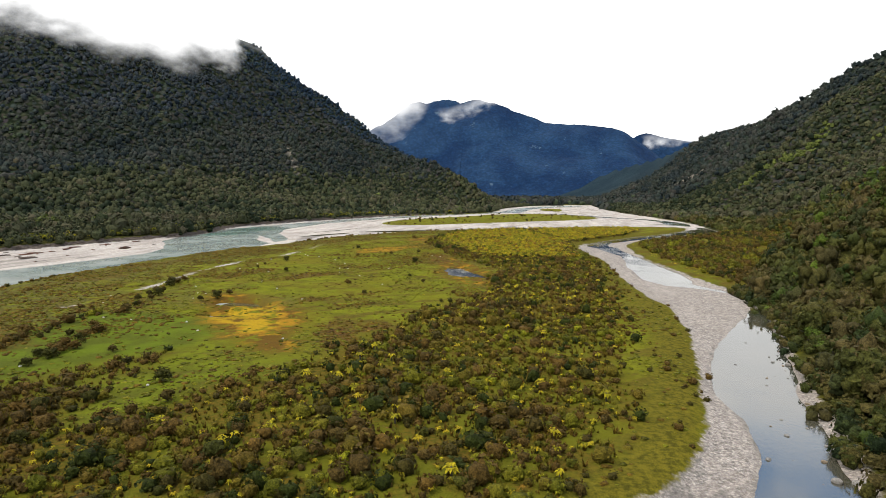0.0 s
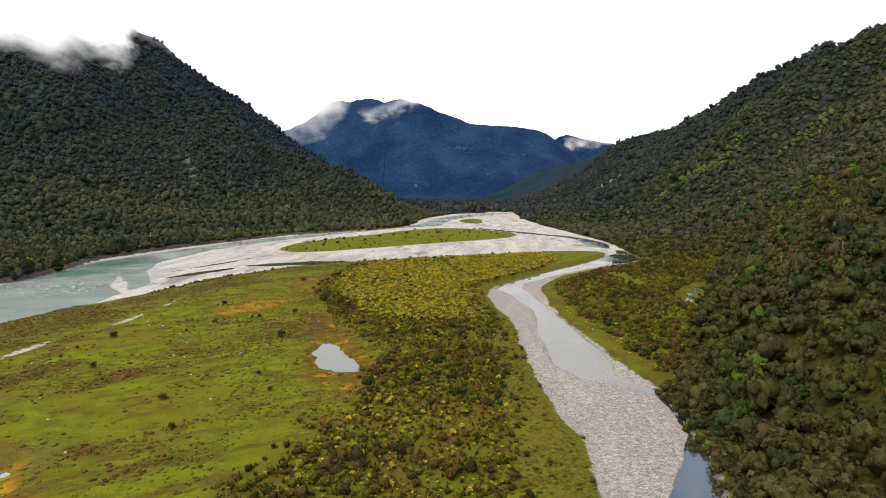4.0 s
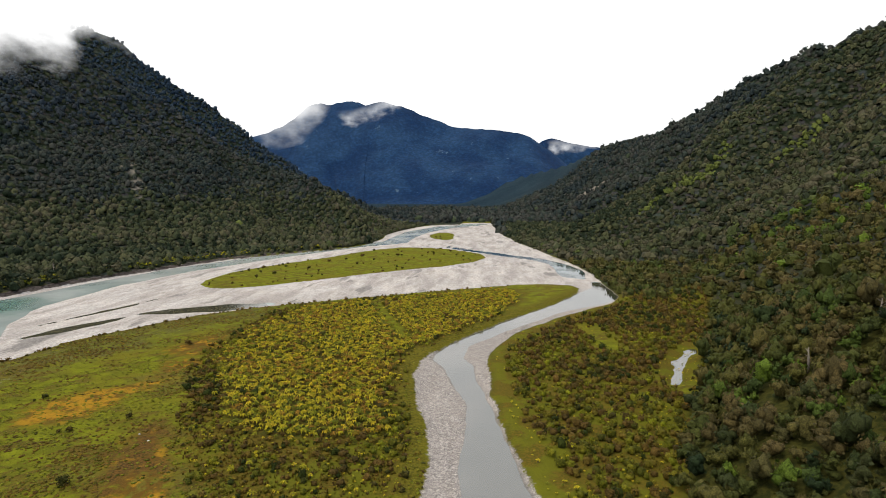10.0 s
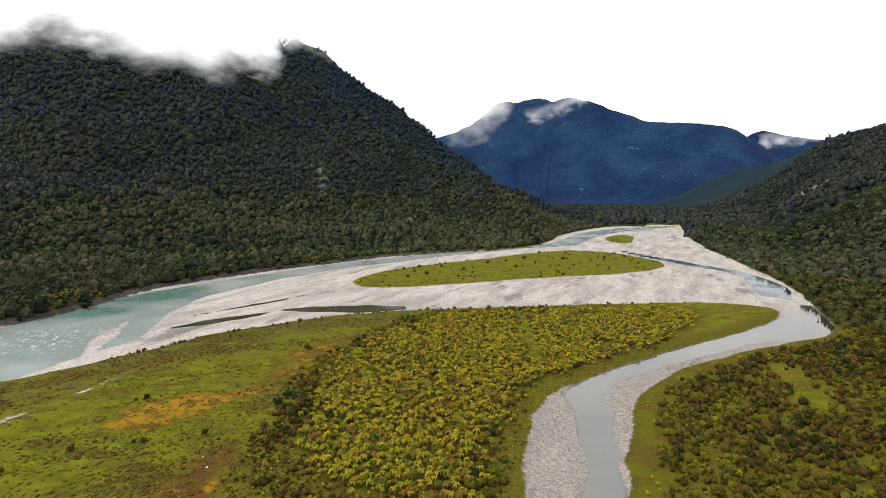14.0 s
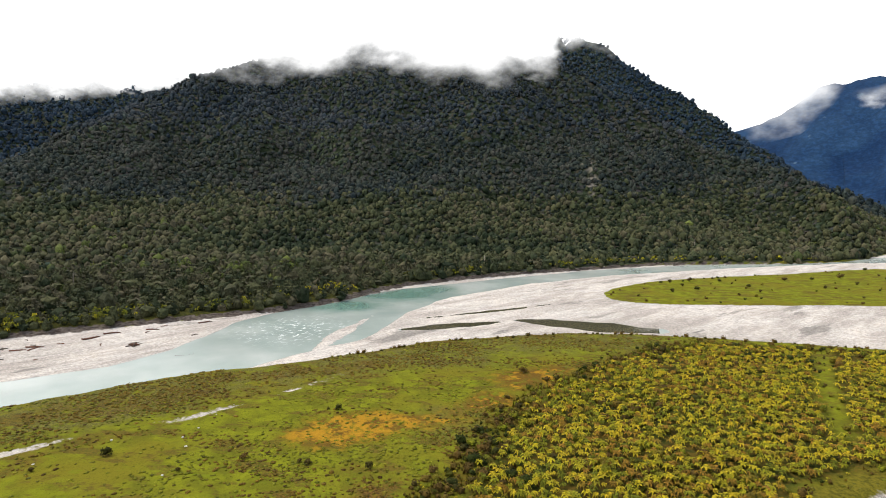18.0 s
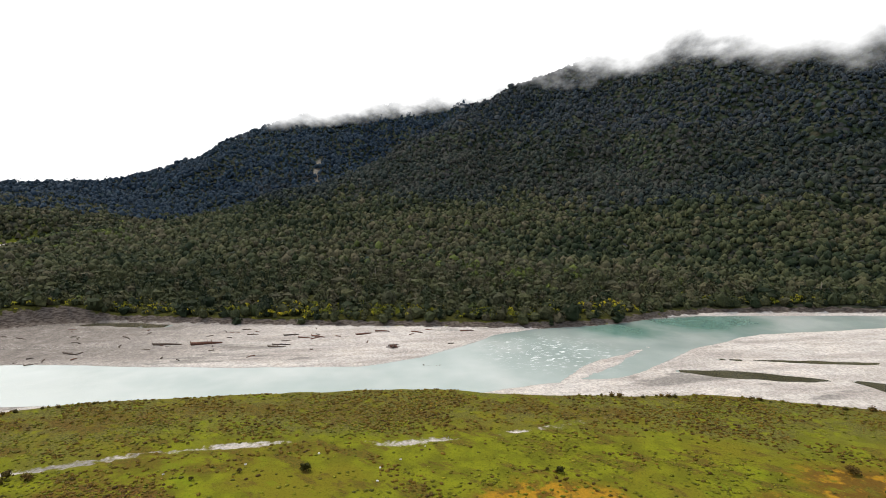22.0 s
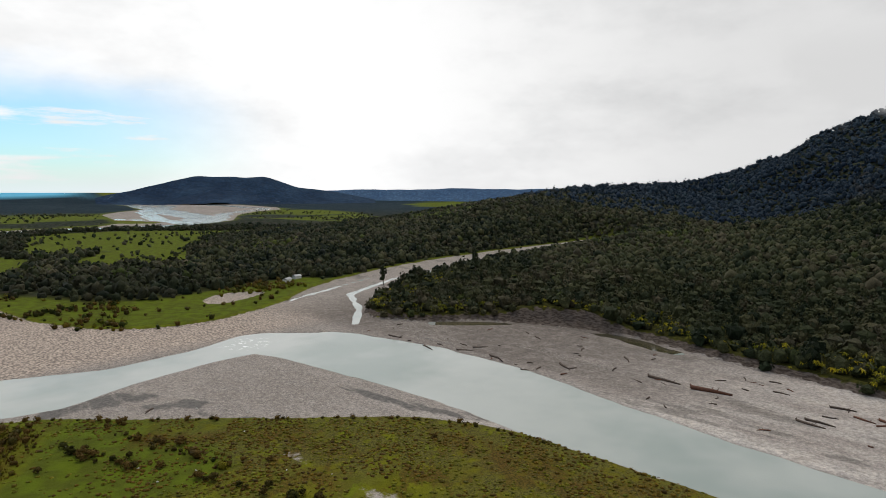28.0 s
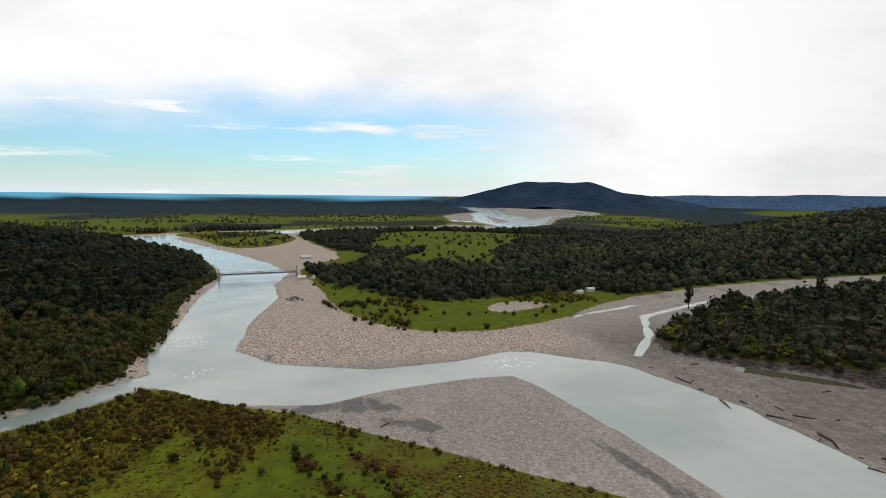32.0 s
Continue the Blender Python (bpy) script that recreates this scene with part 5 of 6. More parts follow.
tagged(scatter("bank_shrubs", bushes, x, y, size, size * rng.uniform(0.8, 1.25, x.size), tones(x, y, 24, 106, 0.26, 0.45), near_leaves, 0.06, soft=True), "olive and dark green shrubs hanging over the stream bank", "shrubs", kind="stuff")


# ---- cloud on the tops ----
def cloud_material(name, scale, low, high, seed, spread=0.7):
    m, n = material(name)
    at = n.add("ShaderNodeNewGeometry", 0)
    up = n.add("ShaderNodeAttribute", 2, set_attribute_name="rise")
    ends = n.add("ShaderNodeAttribute", 2, set_attribute_name="ends")
    moved = n.add("ShaderNodeMapping", Vector=at, Location=(seed * 310.0, seed * 170.0, 0), Scale=(1, 1, 1.5))
    mist = n.noise(moved, scale, 5, 0.52)
    body = n.math("ADD", up, n.math("MULTIPLY", n.math("SUBTRACT", mist, 0.5), spread))
    body = n.math("SUBTRACT", body, n.math("MULTIPLY", n.math("SUBTRACT", 1.0, ends), 0.9))
    thick = n.math("MULTIPLY", n.math("MULTIPLY", n.step(body, low, high), n.step(ends, 0.0, 0.25)), n.step(up, 1.0, 0.50))
    # the cloud glows by itself; its greyer foot is shading put into the emission
    shade = n.mix(n.step(n.math("ADD", mist, n.math("MULTIPLY", up, 1.1)), 0.42, 0.78), (1.50, 1.51, 1.53), (1.86, 1.86, 1.86))
    lit = n.add("ShaderNodeEmission", Color=shade, Strength=1.0)
    n.add_output(n.add("ShaderNodeMixShader", Fac=thick, i1=n.add("ShaderNodeBsdfTransparent"), i2=lit))
    return m


def cloud_bank(line, tall, mat, label):
    """A bank of cloud over a line of x, y, foot: a curtain that thickens upwards and thins out at its ends and top."""
    p = np.array(line, float)
    t = np.linspace(0, len(p) - 1, 90)
    x, y, foot = (np.interp(t, np.arange(len(p)), p[:, k]) for k in range(3))
    s = np.linspace(0, 1, 14)
    bulge = 0.14 * tall * np.sin(s * np.pi)
    way = np.gradient(np.stack([x, y], 1), axis=0)
    side = np.stack([-way[:, 1], way[:, 0]], 1) / np.linalg.norm(way, axis=1)[:, None]
    gx = x[:, None] + side[:, None, 0] * bulge
    gy = y[:, None] + side[:, None, 1] * bulge
    gz = foot[:, None] + tall * s[None]
    me = mesh_of("cloud_bank", np.stack([gx, gy, gz], -1).reshape(-1, 3), grid_faces(len(s), len(t)), mat)
    field(me, "rise", np.repeat(s[None], len(t), 0))
    u = t / t[-1]
    field(me, "ends", np.repeat((smooth(u, 0, 0.22 if tall < 400 else 0.06) * smooth(u, 1, 0.86))[:, None], len(s), 1))
    ob = tagged(new("cloud_bank", me), label, "cloud", kind="structure")
    ob.visible_shadow = False
    return ob


low_cloud = [cloud_material("cloud_mist", 0.0070, 0.05, 0.34, 1, 0.55), cloud_material("cloud_mist_thick", 0.012, 0.10, 0.42, 2, 0.85), cloud_material("cloud_mist_far", 0.0045, 0.0, 0.75, 3, 0.8), cloud_material("cloud_wisp", 0.008, 0.30, 1.05, 4, 1.3)]
tops = "white cloud lying along the mountain tops"
SHELF = [(-1345, 480, 250), (-1325, 560, 258), (-1300, 660, 266), (-1265, 770, 282), (-1210, 860, 294), (-1140, 920, 298), (-1060, 965, 288), (-985, 1010, 292), (-915, 1060, 282), (-850, 1105, 258),
         (-795, 1150, 250), (-760, 1210, 272), (-735, 1280, 305), (-715, 1350, 335)]
REAR = [(-1420, 1520, 520), (-1300, 1620, 510), (-1200, 1700, 500), (-1120, 1765, 492), (-1060, 1815, 496), (-1010, 1845, 500), (-960, 1870, 480), (-900, 1885, 440)]
OUTER = [(-1690, -230, 235), (-1770, -60, 262), (-1830, 100, 285), (-1875, 244, 296), (-1935, 400, 336), (-1955, 560, 360), (-1975, 740, 382), (-1985, 900, 410), (-1990, 1100, 430)]


def before(line, ahead, drop):
    """The line moved some metres out from the slope towards the valley, its foot lowered."""
    out = []
    for x, y, z in line:
        d = math.hypot(x, y - 330)
        out.append((x - x / d * ahead, y - (y - 330) / d * ahead, z - drop))
    return out


for line, ahead, drop in ((SHELF, 0, 0), (REAR, 80, 56), (OUTER, 80, 60)):
    tall = 270 if line is OUTER else 380
    cloud_bank(before(line, ahead, drop), tall, low_cloud[0], tops)
    cloud_bank(before(line, ahead + 30, drop - 16), tall - 10, low_cloud[1], tops)
cloud_bank([(-2100, 3000, 420), (-1652, 3187, 430), (-1487, 3274, 370), (-1343, 3341, 300), (-1194, 3403, 300), (-1056, 3453, 335), (-963, 3482, 420), (-886, 3505, 540), (-820, 3530, 640)], 560, low_cloud[2], "white cloud round the far summits")
cloud_bank([(-980, 3580, 370), (-798, 3632, 390), (-685, 3657, 430), (-588, 3676, 480), (-491, 3693, 510), (-377, 3708, 490)], 170, low_cloud[3], "thin wisp of cloud under the far summit")
cloud_bank([(340, 4325, 270), (477, 4311, 290), (577, 4299, 270), (705, 4281, 300), (860, 4255, 350)], 150, low_cloud[3], "white cloud in the far saddle")


# ---- single things ----
def plain(name, color, rough=0.85, second=None, scale=3.0, bump=0.4, metal=0.0):
    m, n = material(name)
    at = n.add("ShaderNodeTexCoord", 3)
    grain = n.noise(at, scale, 6, 0.62)
    chance = n.add("ShaderNodeObjectInfo", 5)
    base = n.mix(n.step(grain, 0.34, 0.68), color, second or tuple(c * 0.6 for c in color))
    base = n.mix(1.0, base, n.mix(chance, (0.8, 0.8, 0.8), (1.15, 1.15, 1.15)), "MULTIPLY")
    n.surface(base, rough, n.bump(grain, bump, 0.05), Metallic=metal)
    return m


bark = plain("bark", (0.085, 0.070, 0.052), 0.9, (0.045, 0.038, 0.030))
drift_wood = plain("driftwood", (0.100, 0.070, 0.050), 0.85, (0.045, 0.030, 0.022), 2.0)
red_wood = plain("fresh_driftwood", (0.150, 0.058, 0.030), 0.85, (0.060, 0.026, 0.016), 2.0)
pale_wood = plain("bleached_wood", (0.22, 0.19, 0.155), 0.85, (0.12, 0.10, 0.08), 2.0)
rock = plain("river_rock", (0.235, 0.225, 0.205), 0.85, (0.130, 0.122, 0.110), 1.4, 0.6)
rust_rock = plain("ochre_rock", (0.25, 0.200, 0.140), 0.85, (0.130, 0.095, 0.062), 1.4, 0.6)
white_rock = plain("white_stone", (0.55, 0.54, 0.50), 0.8, (0.38, 0.37, 0.34), 2.0)
steel = plain("galvanised_steel", (0.42, 0.43, 0.44), 0.5, (0.30, 0.31, 0.32), 2.0, 0.1, 0.7)
concrete = plain("concrete", (0.36, 0.35, 0.33), 0.9, (0.24, 0.23, 0.22), 1.2)
deck_timber = plain("deck_timber", (0.16, 0.14, 0.12), 0.9, (0.09, 0.08, 0.07), 3.0)
white_paint = plain("white_paint", (0.70, 0.70, 0.68), 0.6, (0.55, 0.55, 0.53), 1.0, 0.1)
grey_roof = plain("grey_iron_roof", (0.34, 0.35, 0.37), 0.5, (0.24, 0.25, 0.26), 1.0, 0.1, 0.4)
dark_glass = plain("dark_window", (0.02, 0.025, 0.03), 0.1, (0.03, 0.035, 0.04), 1.0, 0.0)


def part(name, data, parent, label=""):
    """A mesh as one part of a thing. Data: a mesh, or vertices, faces and a material."""
    me = data if isinstance(data, bpy.types.Mesh) else mesh_of(name, data[0], data[1], data[2], data[3] if len(data) > 3 else True)
    ob = new(name, me)
    ob.parent = parent
    if label:
        tagged(ob, label)
    return ob


def tube(points, radii, sides=8, seed_jag=0.0):
    """A round limb along points, closed at both ends."""
    p = np.array(points, float)
    way = np.gradient(p, axis=0)
    way /= np.linalg.norm(way, axis=1)[:, None]
    ref = np.array([0.0, 0, 1]) if abs(way[0, 2]) < 0.9 else np.array([1.0, 0, 0])
    u = np.cross(way, ref)
    u /= np.linalg.norm(u, axis=1)[:, None]
    w = np.cross(way, u)
    a = np.arange(sides) * 2 * np.pi / sides
    r = np.array(radii, float)[:, None] * (1 + seed_jag * rng.uniform(-1, 1, (len(p), sides)))
    rings = p[:, None] + (np.cos(a)[None, :, None] * u[:, None] + np.sin(a)[None, :, None] * w[:, None]) * r[..., None]
    verts = np.concatenate([rings.reshape(-1, 3), p[:1], p[-1:]])
    tris = []
    for i in range(len(p) - 1):
        for j in range(sides):
            q, s = i * sides + j, i * sides + (j + 1) % sides
            tris += [[q, s, s + sides], [q, s + sides, q + sides]]
    end = len(verts) - 1
    for j in range(sides):
        tris += [[end - 1, (j + 1) % sides, j], [end, (len(p) - 1) * sides + j, (len(p) - 1) * sides + (j + 1) % sides]]
    return verts, np.array(tris)


def block(x0, x1, y0, y1, z0, z1, bevel=0.0):
    bm = bmesh.new()
    bmesh.ops.create_cube(bm, size=1, matrix=Matrix.LocRotScale(((x0 + x1) / 2, (y0 + y1) / 2, (z0 + z1) / 2), None, (x1 - x0, y1 - y0, z1 - z0)))
    if bevel:
        bmesh.ops.bevel(bm, geom=bm.edges[:], offset=bevel, segments=1, affect="EDGES")
    bmesh.ops.triangulate(bm, faces=bm.faces[:])
    v, f = np.array([q.co[:] for q in bm.verts]), np.array([[c.index for c in face.verts] for face in bm.faces])
    bm.free()
    return v, f


def toned(data, mat, tone, name):
    me = mesh_of(name, data[0], data[1], mat, True)
    field(me, "tone", np.full(len(data[0]), tone))
    return me


def tree(name, crown, size, tall, trunk, mat, tone, label, category, limbs=3, foot=0.0):
    """A tree or bush at the world's middle: a tapered trunk with limbs, and its crown."""
    root = tagged(new(name), label, category)
    r = max(0.06, tall * 0.022)
    lean = rng.uniform(-0.03, 0.03, 2) * tall
    part("trunk", (*tube([(0, 0, -0.4), (lean[0] * 0.4, lean[1] * 0.4, tall * trunk * 0.5), (lean[0], lean[1], tall * (trunk + 0.35))], [r * 1.3, r, r * 0.35], 7, 0.1), bark), root)
    for k in range(limbs):
        a, z = rng.uniform(0, 6.28), tall * (trunk + 0.1 * k)
        out = size * 0.34
        part("limb", (*tube([(lean[0] * 0.6, lean[1] * 0.6, z), (math.cos(a) * out * 0.5, math.sin(a) * out * 0.5, z + 0.10 * tall), (math.cos(a) * out, math.sin(a) * out, z + 0.14 * tall)],
                            [r * 0.55, r * 0.4, r * 0.15], 5), bark), root)
    v, f = crown
    part("crown", toned((v * np.array([size, size, tall]) + np.array([0, 0, foot]), f), mat, tone, "crown"), root)
    return root


def stand(x, y, turn=0.0, z=None, sink=0.15, scale=1.0):
    """The pose of a thing that stands on the ground at x, y."""
    return pose(x, y, (float(sample(GZ, x, y)[0]) if z is None else z) - sink, 0, 0, turn) @ Matrix.Scale(scale, 4)


def plant_all(kinds, places, group, sizes=(0.8, 1.25)):
    """Copies of the kinds at the places; the kinds themselves take the first places."""
    for k, (x, y) in enumerate(places):
        one = kinds[k % len(kinds)]
        m = stand(x, y, float(rng.uniform(0, 360)), scale=float(rng.uniform(*sizes)))
        if k < len(kinds):
            one.matrix_basis = m
            tagged(one, group=group)
        else:
            copy = copy_thing(one, m)
            copy.matrix_basis = m


bush_kinds = [tree("meadow_bush", joined([crown_broad(5, 150), sprays(50, 0.08, (0.46, 0.46, 0.3), 0.3)]), s, h, 0.12, bush_leaves, t, "rounded dark green bush standing in the pasture", "bush", 2)
              for s, h, t in ((3.8, 3.4, 0.05), (3.2, 3.0, 0.15), (4.4, 3.2, 0.3), (2.6, 2.6, 0.1))]
MEADOW = [(-77, 95), (-69, 86), (-73, 76), (-76, 70), (-78, 66), (-57, 126), (-43, 203), (-44, 188), (-81, 288), (-105, 322), (-195, 173), (-122, 170), (-120, 176), (-119, 182),
          (-137, 120), (-138, 347), (-136, 350), (-151, 262), (-98, 385), (-90, 373), (-103, 425), (-108, 321), (-121, 310), (-92, 334), (-149, 280), (-125, 293), (-122, 431), (-148, 250),
          (-112, 104), (-102, 110), (-150, 150), (-128, 240), (-70, 240), (-60, 225), (-88, 215), (-74, 196)]
for k in range(34):
    s = rng.random()
    MEADOW.append((float(np.interp(s, [0, 0.5, 1], [-111, -123, -157])) + rng.normal(0, 1.6), float(np.interp(s, [0, 0.5, 1], [99, 129, 206])) + rng.normal(0, 1.6)))
plant_all(bush_kinds, MEADOW, "bushes in the pasture", (0.4, 0.95))
isle_kinds = [tree("island_bush", crown_broad(5, 100), s, h, 0.15, bush_leaves, t, "dark green bush on the grassy river island", "bush", 2) for s, h, t in ((6, 5.5, 0.05), (4.5, 4.2, 0.1), (7.5, 6.0, 0.2))]
ISLE = [(-208, 694), (-204, 700), (-80, 845), (-76, 850), (-69, 940), (-196, 717), (-178, 732), (-172, 748), (-146, 780), (-132, 800), (-93, 852), (-60, 925), (-170, 678), (-188, 690), (-120, 830),
        (-40, 880), (-100, 800), (-20, 900), (-150, 720), (-110, 760), (-60, 800), (-120, 900), (-50, 850), (-90, 910), (-80, 780), (-180, 660), (-140, 680), (-10, 860)]
plant_all(isle_kinds, ISLE, "bushes on the island", (0.35, 0.9))
sedge_spots = [(float(a), float(b)) for a, b in zip(rng.uniform(-20, 30, 900), rng.uniform(70, 330, 900)) if sample(sedge, a, b)[0] > 0.4 and sample(THICK, a, b)[0] < 0.5]
plant_all([tree("sedge_shrub", bush_shape(30), q, q * 0.9, 0.1, bush_leaves, t, "small dark shrub in the sedge by the stream", "shrub", 1) for q, t in ((1.3, 0.1), (1.8, 0.3), (1.0, 0.2))], sedge_spots[:60], "shrubs in the sedge", (0.6, 1.3))
shore_kinds = [tree("shore_shrub", bush_shape(34), s, s * 0.9, 0.1, bush_leaves, t, "small dark shrub along the river bank", "shrub", 1) for s, t in ((1.7, 0.1), (2.2, 0.35), (1.4, 0.5))]
edge = rounded(FLATS, 2)
shore = []
for (ax, ay), (bx, by) in zip(edge, np.roll(edge, -1, 0)):
    if (ay > 370 and ax < 60) or (ax < -100 and ay < 200):
        for k in range(int(math.hypot(bx - ax, by - ay) / 4.4) + 1):
            s = rng.random()
            shore.append((ax + (bx - ax) * s + (3.2 if ax < -90 else 0) + rng.uniform(-1, 1.5), ay + (by - ay) * s - (3.2 if ax > -100 else 0) + rng.uniform(-1.5, 1)))
plant_all(shore_kinds, [q for q in shore if sample(LAND, *q)[0] > 1.0][:150], "shrubs along the bank", (0.6, 1.3))

# trees along the edge of the near forest, each with trunk, limbs and crown
edge_kinds = [tree("forest_tree", crown_broad(7, 230), s, h, 0.18, near_leaves, t, label, "tree", 3) for s, h, t, label in
              ((8, 9, 0.2, "dark green broadleaf tree at the forest edge"), (7, 8, 0.5, "olive broadleaf tree at the forest edge"), (9, 9.5, 0.62, "brownish olive tree at the forest edge"),
               (6, 6.5, 0.95, "bright yellow-green tree at the forest edge"), (6.5, 7, 0.8, "rusty brown tree at the forest edge"), (8.5, 11, 0.3, "tall green rainforest tree at the forest edge"))]
spots = []
for (ax, ay), (bx, by) in zip(EAST_BANK[8:], EAST_BANK[9:-3]):
    for k in range(int(math.hypot(bx - ax, by - ay) / 5.5) + 1):
        s, off = rng.random(), rng.uniform(1.5, 20)
        d = math.hypot(bx - ax, by - ay)
        spots.append((ax + (bx - ax) * s + (by - ay) / d * off, ay + (by - ay) * s - (bx - ax) / d * off))
spots = [q for q in spots if sample(WOOD, *q)[0] > 0.6 and sample(SCRUB, *q)[0] < 0.2 and -300 < q[1] < 520]
plant_all(edge_kinds, spots[:190], "trees at the forest edge", (0.7, 1.2))
fern_kinds = []
for s, t in ((2.2, 0.3), (1.8, 0.55), (2.5, 0.15)):
    fern = tagged(new("tree_fern"), "yellow-green tree fern with arching fronds", "tree fern")
    v, f = fern_shape(11)
    part("fronds", toned((v * s, f), fern_leaves, t, "fronds"), fern)
    part("stem", (*tube([(0, 0, -0.3), (0, 0, 0.64 * s)], [0.16, 0.12], 7), bark), fern)
    fern_kinds.append(fern)
fern_spots = list(zip(rng.uniform(-70, 60, 900), rng.uniform(70, 330, 900)))
fern_spots += list(zip(rng.uniform(50, 150, 500), rng.uniform(300, 500, 500)))
fern_spots = [q for q in fern_spots if (sample(THICK, *q)[0] > 0.7 or sample(SCRUB, *q)[0] > 0.8) and sample(LAND, *q)[0] > 3]
plant_all(fern_kinds, fern_spots[:150], "tree ferns", (0.7, 1.15))

# tall trees by the side stream, and bare snags
for x, y, h, w in ((-394, -78, 17, 9), (-485, -52, 22, 9), (-413, -60, 13, 6), (-350, -12, 13, 9), (-462, -50, 15, 7), (-500, -48, 14, 7)):
    t = tree("tall_tree", crown_tall(120), w, h, 0.45, wood_leaves, 0.1, "tall dark podocarp standing clear of the canopy", "tree", 5)
    t.matrix_basis = stand(x, y, float(rng.uniform(0, 360)))


def snag(h):
    root = tagged(new("dead_tree"), "bare bleached dead tree trunk above the canopy", "dead tree")
    part("trunk", (*tube([(0, 0, -1), (0.1, 0, h * 0.5), (0.3, 0.1, h)], [0.42, 0.34, 0.12], 8, 0.12), pale_wood), root)
    for k in range(3):
        a, z = rng.uniform(0, 6.28), h * rng.uniform(0.6, 0.9)
        part("branch", (*tube([(0.1, 0, z), (math.cos(a) * 1.4, math.sin(a) * 1.4, z + 0.9)], [0.14, 0.04], 5), pale_wood), root)
    return root


for x, y, h in ((152, 333, 9), (129, 327, 8), (139, 300, 9), (-295, 922, 13), (-360, 640, 12), (-480, 320, 12)):
    snag(h).matrix_basis = stand(x, y, float(rng.uniform(0, 360)))


# driftwood
def log(length, thick, mat, label, roots=True):
    root = tagged(new("driftwood_log"), label, "log")
    bend = rng.uniform(-0.11, 0.11) * length
    thick *= 1.25
    part("trunk", (*tube([(0, 0, thick * 0.8), (length * 0.5, bend, thick * 0.75), (length, 0, thick * 0.5)], [thick, thick * 0.85, thick * 0.45], 9, 0.08), mat), root)
    if roots:
        for k in range(6):
            a = k * 1.05 + rng.uniform(-0.3, 0.3)
            part("root", (*tube([(0.1, 0, thick * 0.8), (-0.5 * thick, math.cos(a) * thick * 1.6, thick * 0.9 + abs(math.sin(a)) * thick * 1.5)], [thick * 0.45, thick * 0.1], 5), mat), root)
    for k in range(2):
        z = rng.uniform(0.4, 0.8) * length
        part("branch_stub", (*tube([(z, bend * 0.6, thick), (z + 0.6, rng.uniform(-1.2, 1.2), thick * 2.4)], [thick * 0.25, thick * 0.08], 5), mat), root)
    return root


LOGS = [(-303, 196, 14, 0.55, 85, 0), (-300, 215, 15, 0.75, 98, 1), (-283, 126, 11, 0.4, 70, 0), (-276, 149, 8, 0.35, 110, 0), (-294, 158, 9, 0.4, 60, 0), (-280, 107, 9, 0.35, 120, 0),
        (-249, 328, 9, 0.5, 75, 0), (-246, 300, 6, 0.35, 90, 0), (-310, 275, 8, 0.4, 60, 1), (-309, 299, 9, 0.45, 110, 1), (-294, 256, 9, 0.4, 85, 0), (-310, 358, 8, 0.35, 95, 1),
        (-324, 175, 8, 0.35, 40, 0), (-303, 275, 6, 0.3, 130, 1), (-291, 254, 9, 0.4, 80, 0), (-313, 260, 8, 0.4, 100, 0), (-308, 268, 7, 0.35, 70, 1), (-326, 152, 6, 0.3, 20, 0),
        (-277, 60, 9, 0.35, 95, 0), (-276, 88, 10, 0.4, 70, 0), (-289, 110, 8, 0.3, 140, 0), (-316, 310, 8, 0.4, 80, 1), (-312, 330, 7, 0.35, 60, 1), (-318, 240, 6, 0.3, 90, 0),
        (-305, 180, 5, 0.3, 10, 0), (-330, 120, 7, 0.3, 60, 0), (-170, 470, 3, 0.25, 30, 0), (-144, 80, 5, 0.3, 40, 0)]
for x, y, length, thick, turn, fresh in LOGS:
    one = log(length, thick, red_wood if fresh else drift_wood, "reddish stranded tree trunk on the gravel bar" if fresh else "weathered stranded tree trunk on the gravel bar", length > 7)
    one.matrix_basis = stand(x, y, turn, sink=0.1)
    tagged(one, group="driftwood on the gravel")
for k in range(60):
    x, y = float(rng.uniform(-355, -262)), float(rng.uniform(40, 350))
    if sample(LAND, x, y)[0] > -3 or sample(WET, x, y)[0] > -3:
        continue
    one = log(float(rng.uniform(1.5, 5.0)), float(rng.uniform(0.15, 0.3)), red_wood if k % 3 == 0 else drift_wood, "short broken drift log half sunk in gravel", False)
    one.matrix_basis = stand(x, y, float(rng.uniform(0, 360)), sink=0.08)
    tagged(one, group="driftwood on the gravel")
pile = tagged(new("driftwood_pile"), "tangled heap of reddish driftwood with root plates", "driftwood")
for k in range(16):
    a, r = rng.uniform(0, 6.28), rng.uniform(1.5, 4.0)
    lift = rng.uniform(0.2, 1.6)
    part("log", (*tube([(-math.cos(a) * r, -math.sin(a) * r, lift * 0.6), (0.2, 0.1, lift), (math.cos(a) * r, math.sin(a) * r, lift * rng.uniform(0.3, 1.5))],
                       [0.32, 0.28, 0.1], 6, 0.1), red_wood if k % 3 else drift_wood), pile)
pile.matrix_basis = stand(-281, 317, 0)

# boulders of the stream bed, the banks and the groyne
boulder_meshes = []
for k in range(6):
    v, f = ICO2
    p = v * (1 + 0.16 * rng.uniform(-1, 1, (len(v), 1))) * np.array([1, rng.uniform(0.7, 0.95), rng.uniform(0.5, 0.75)])
    boulder_meshes.append(mesh_of("boulder", p, f, rust_rock if k % 3 == 2 else rock, False))


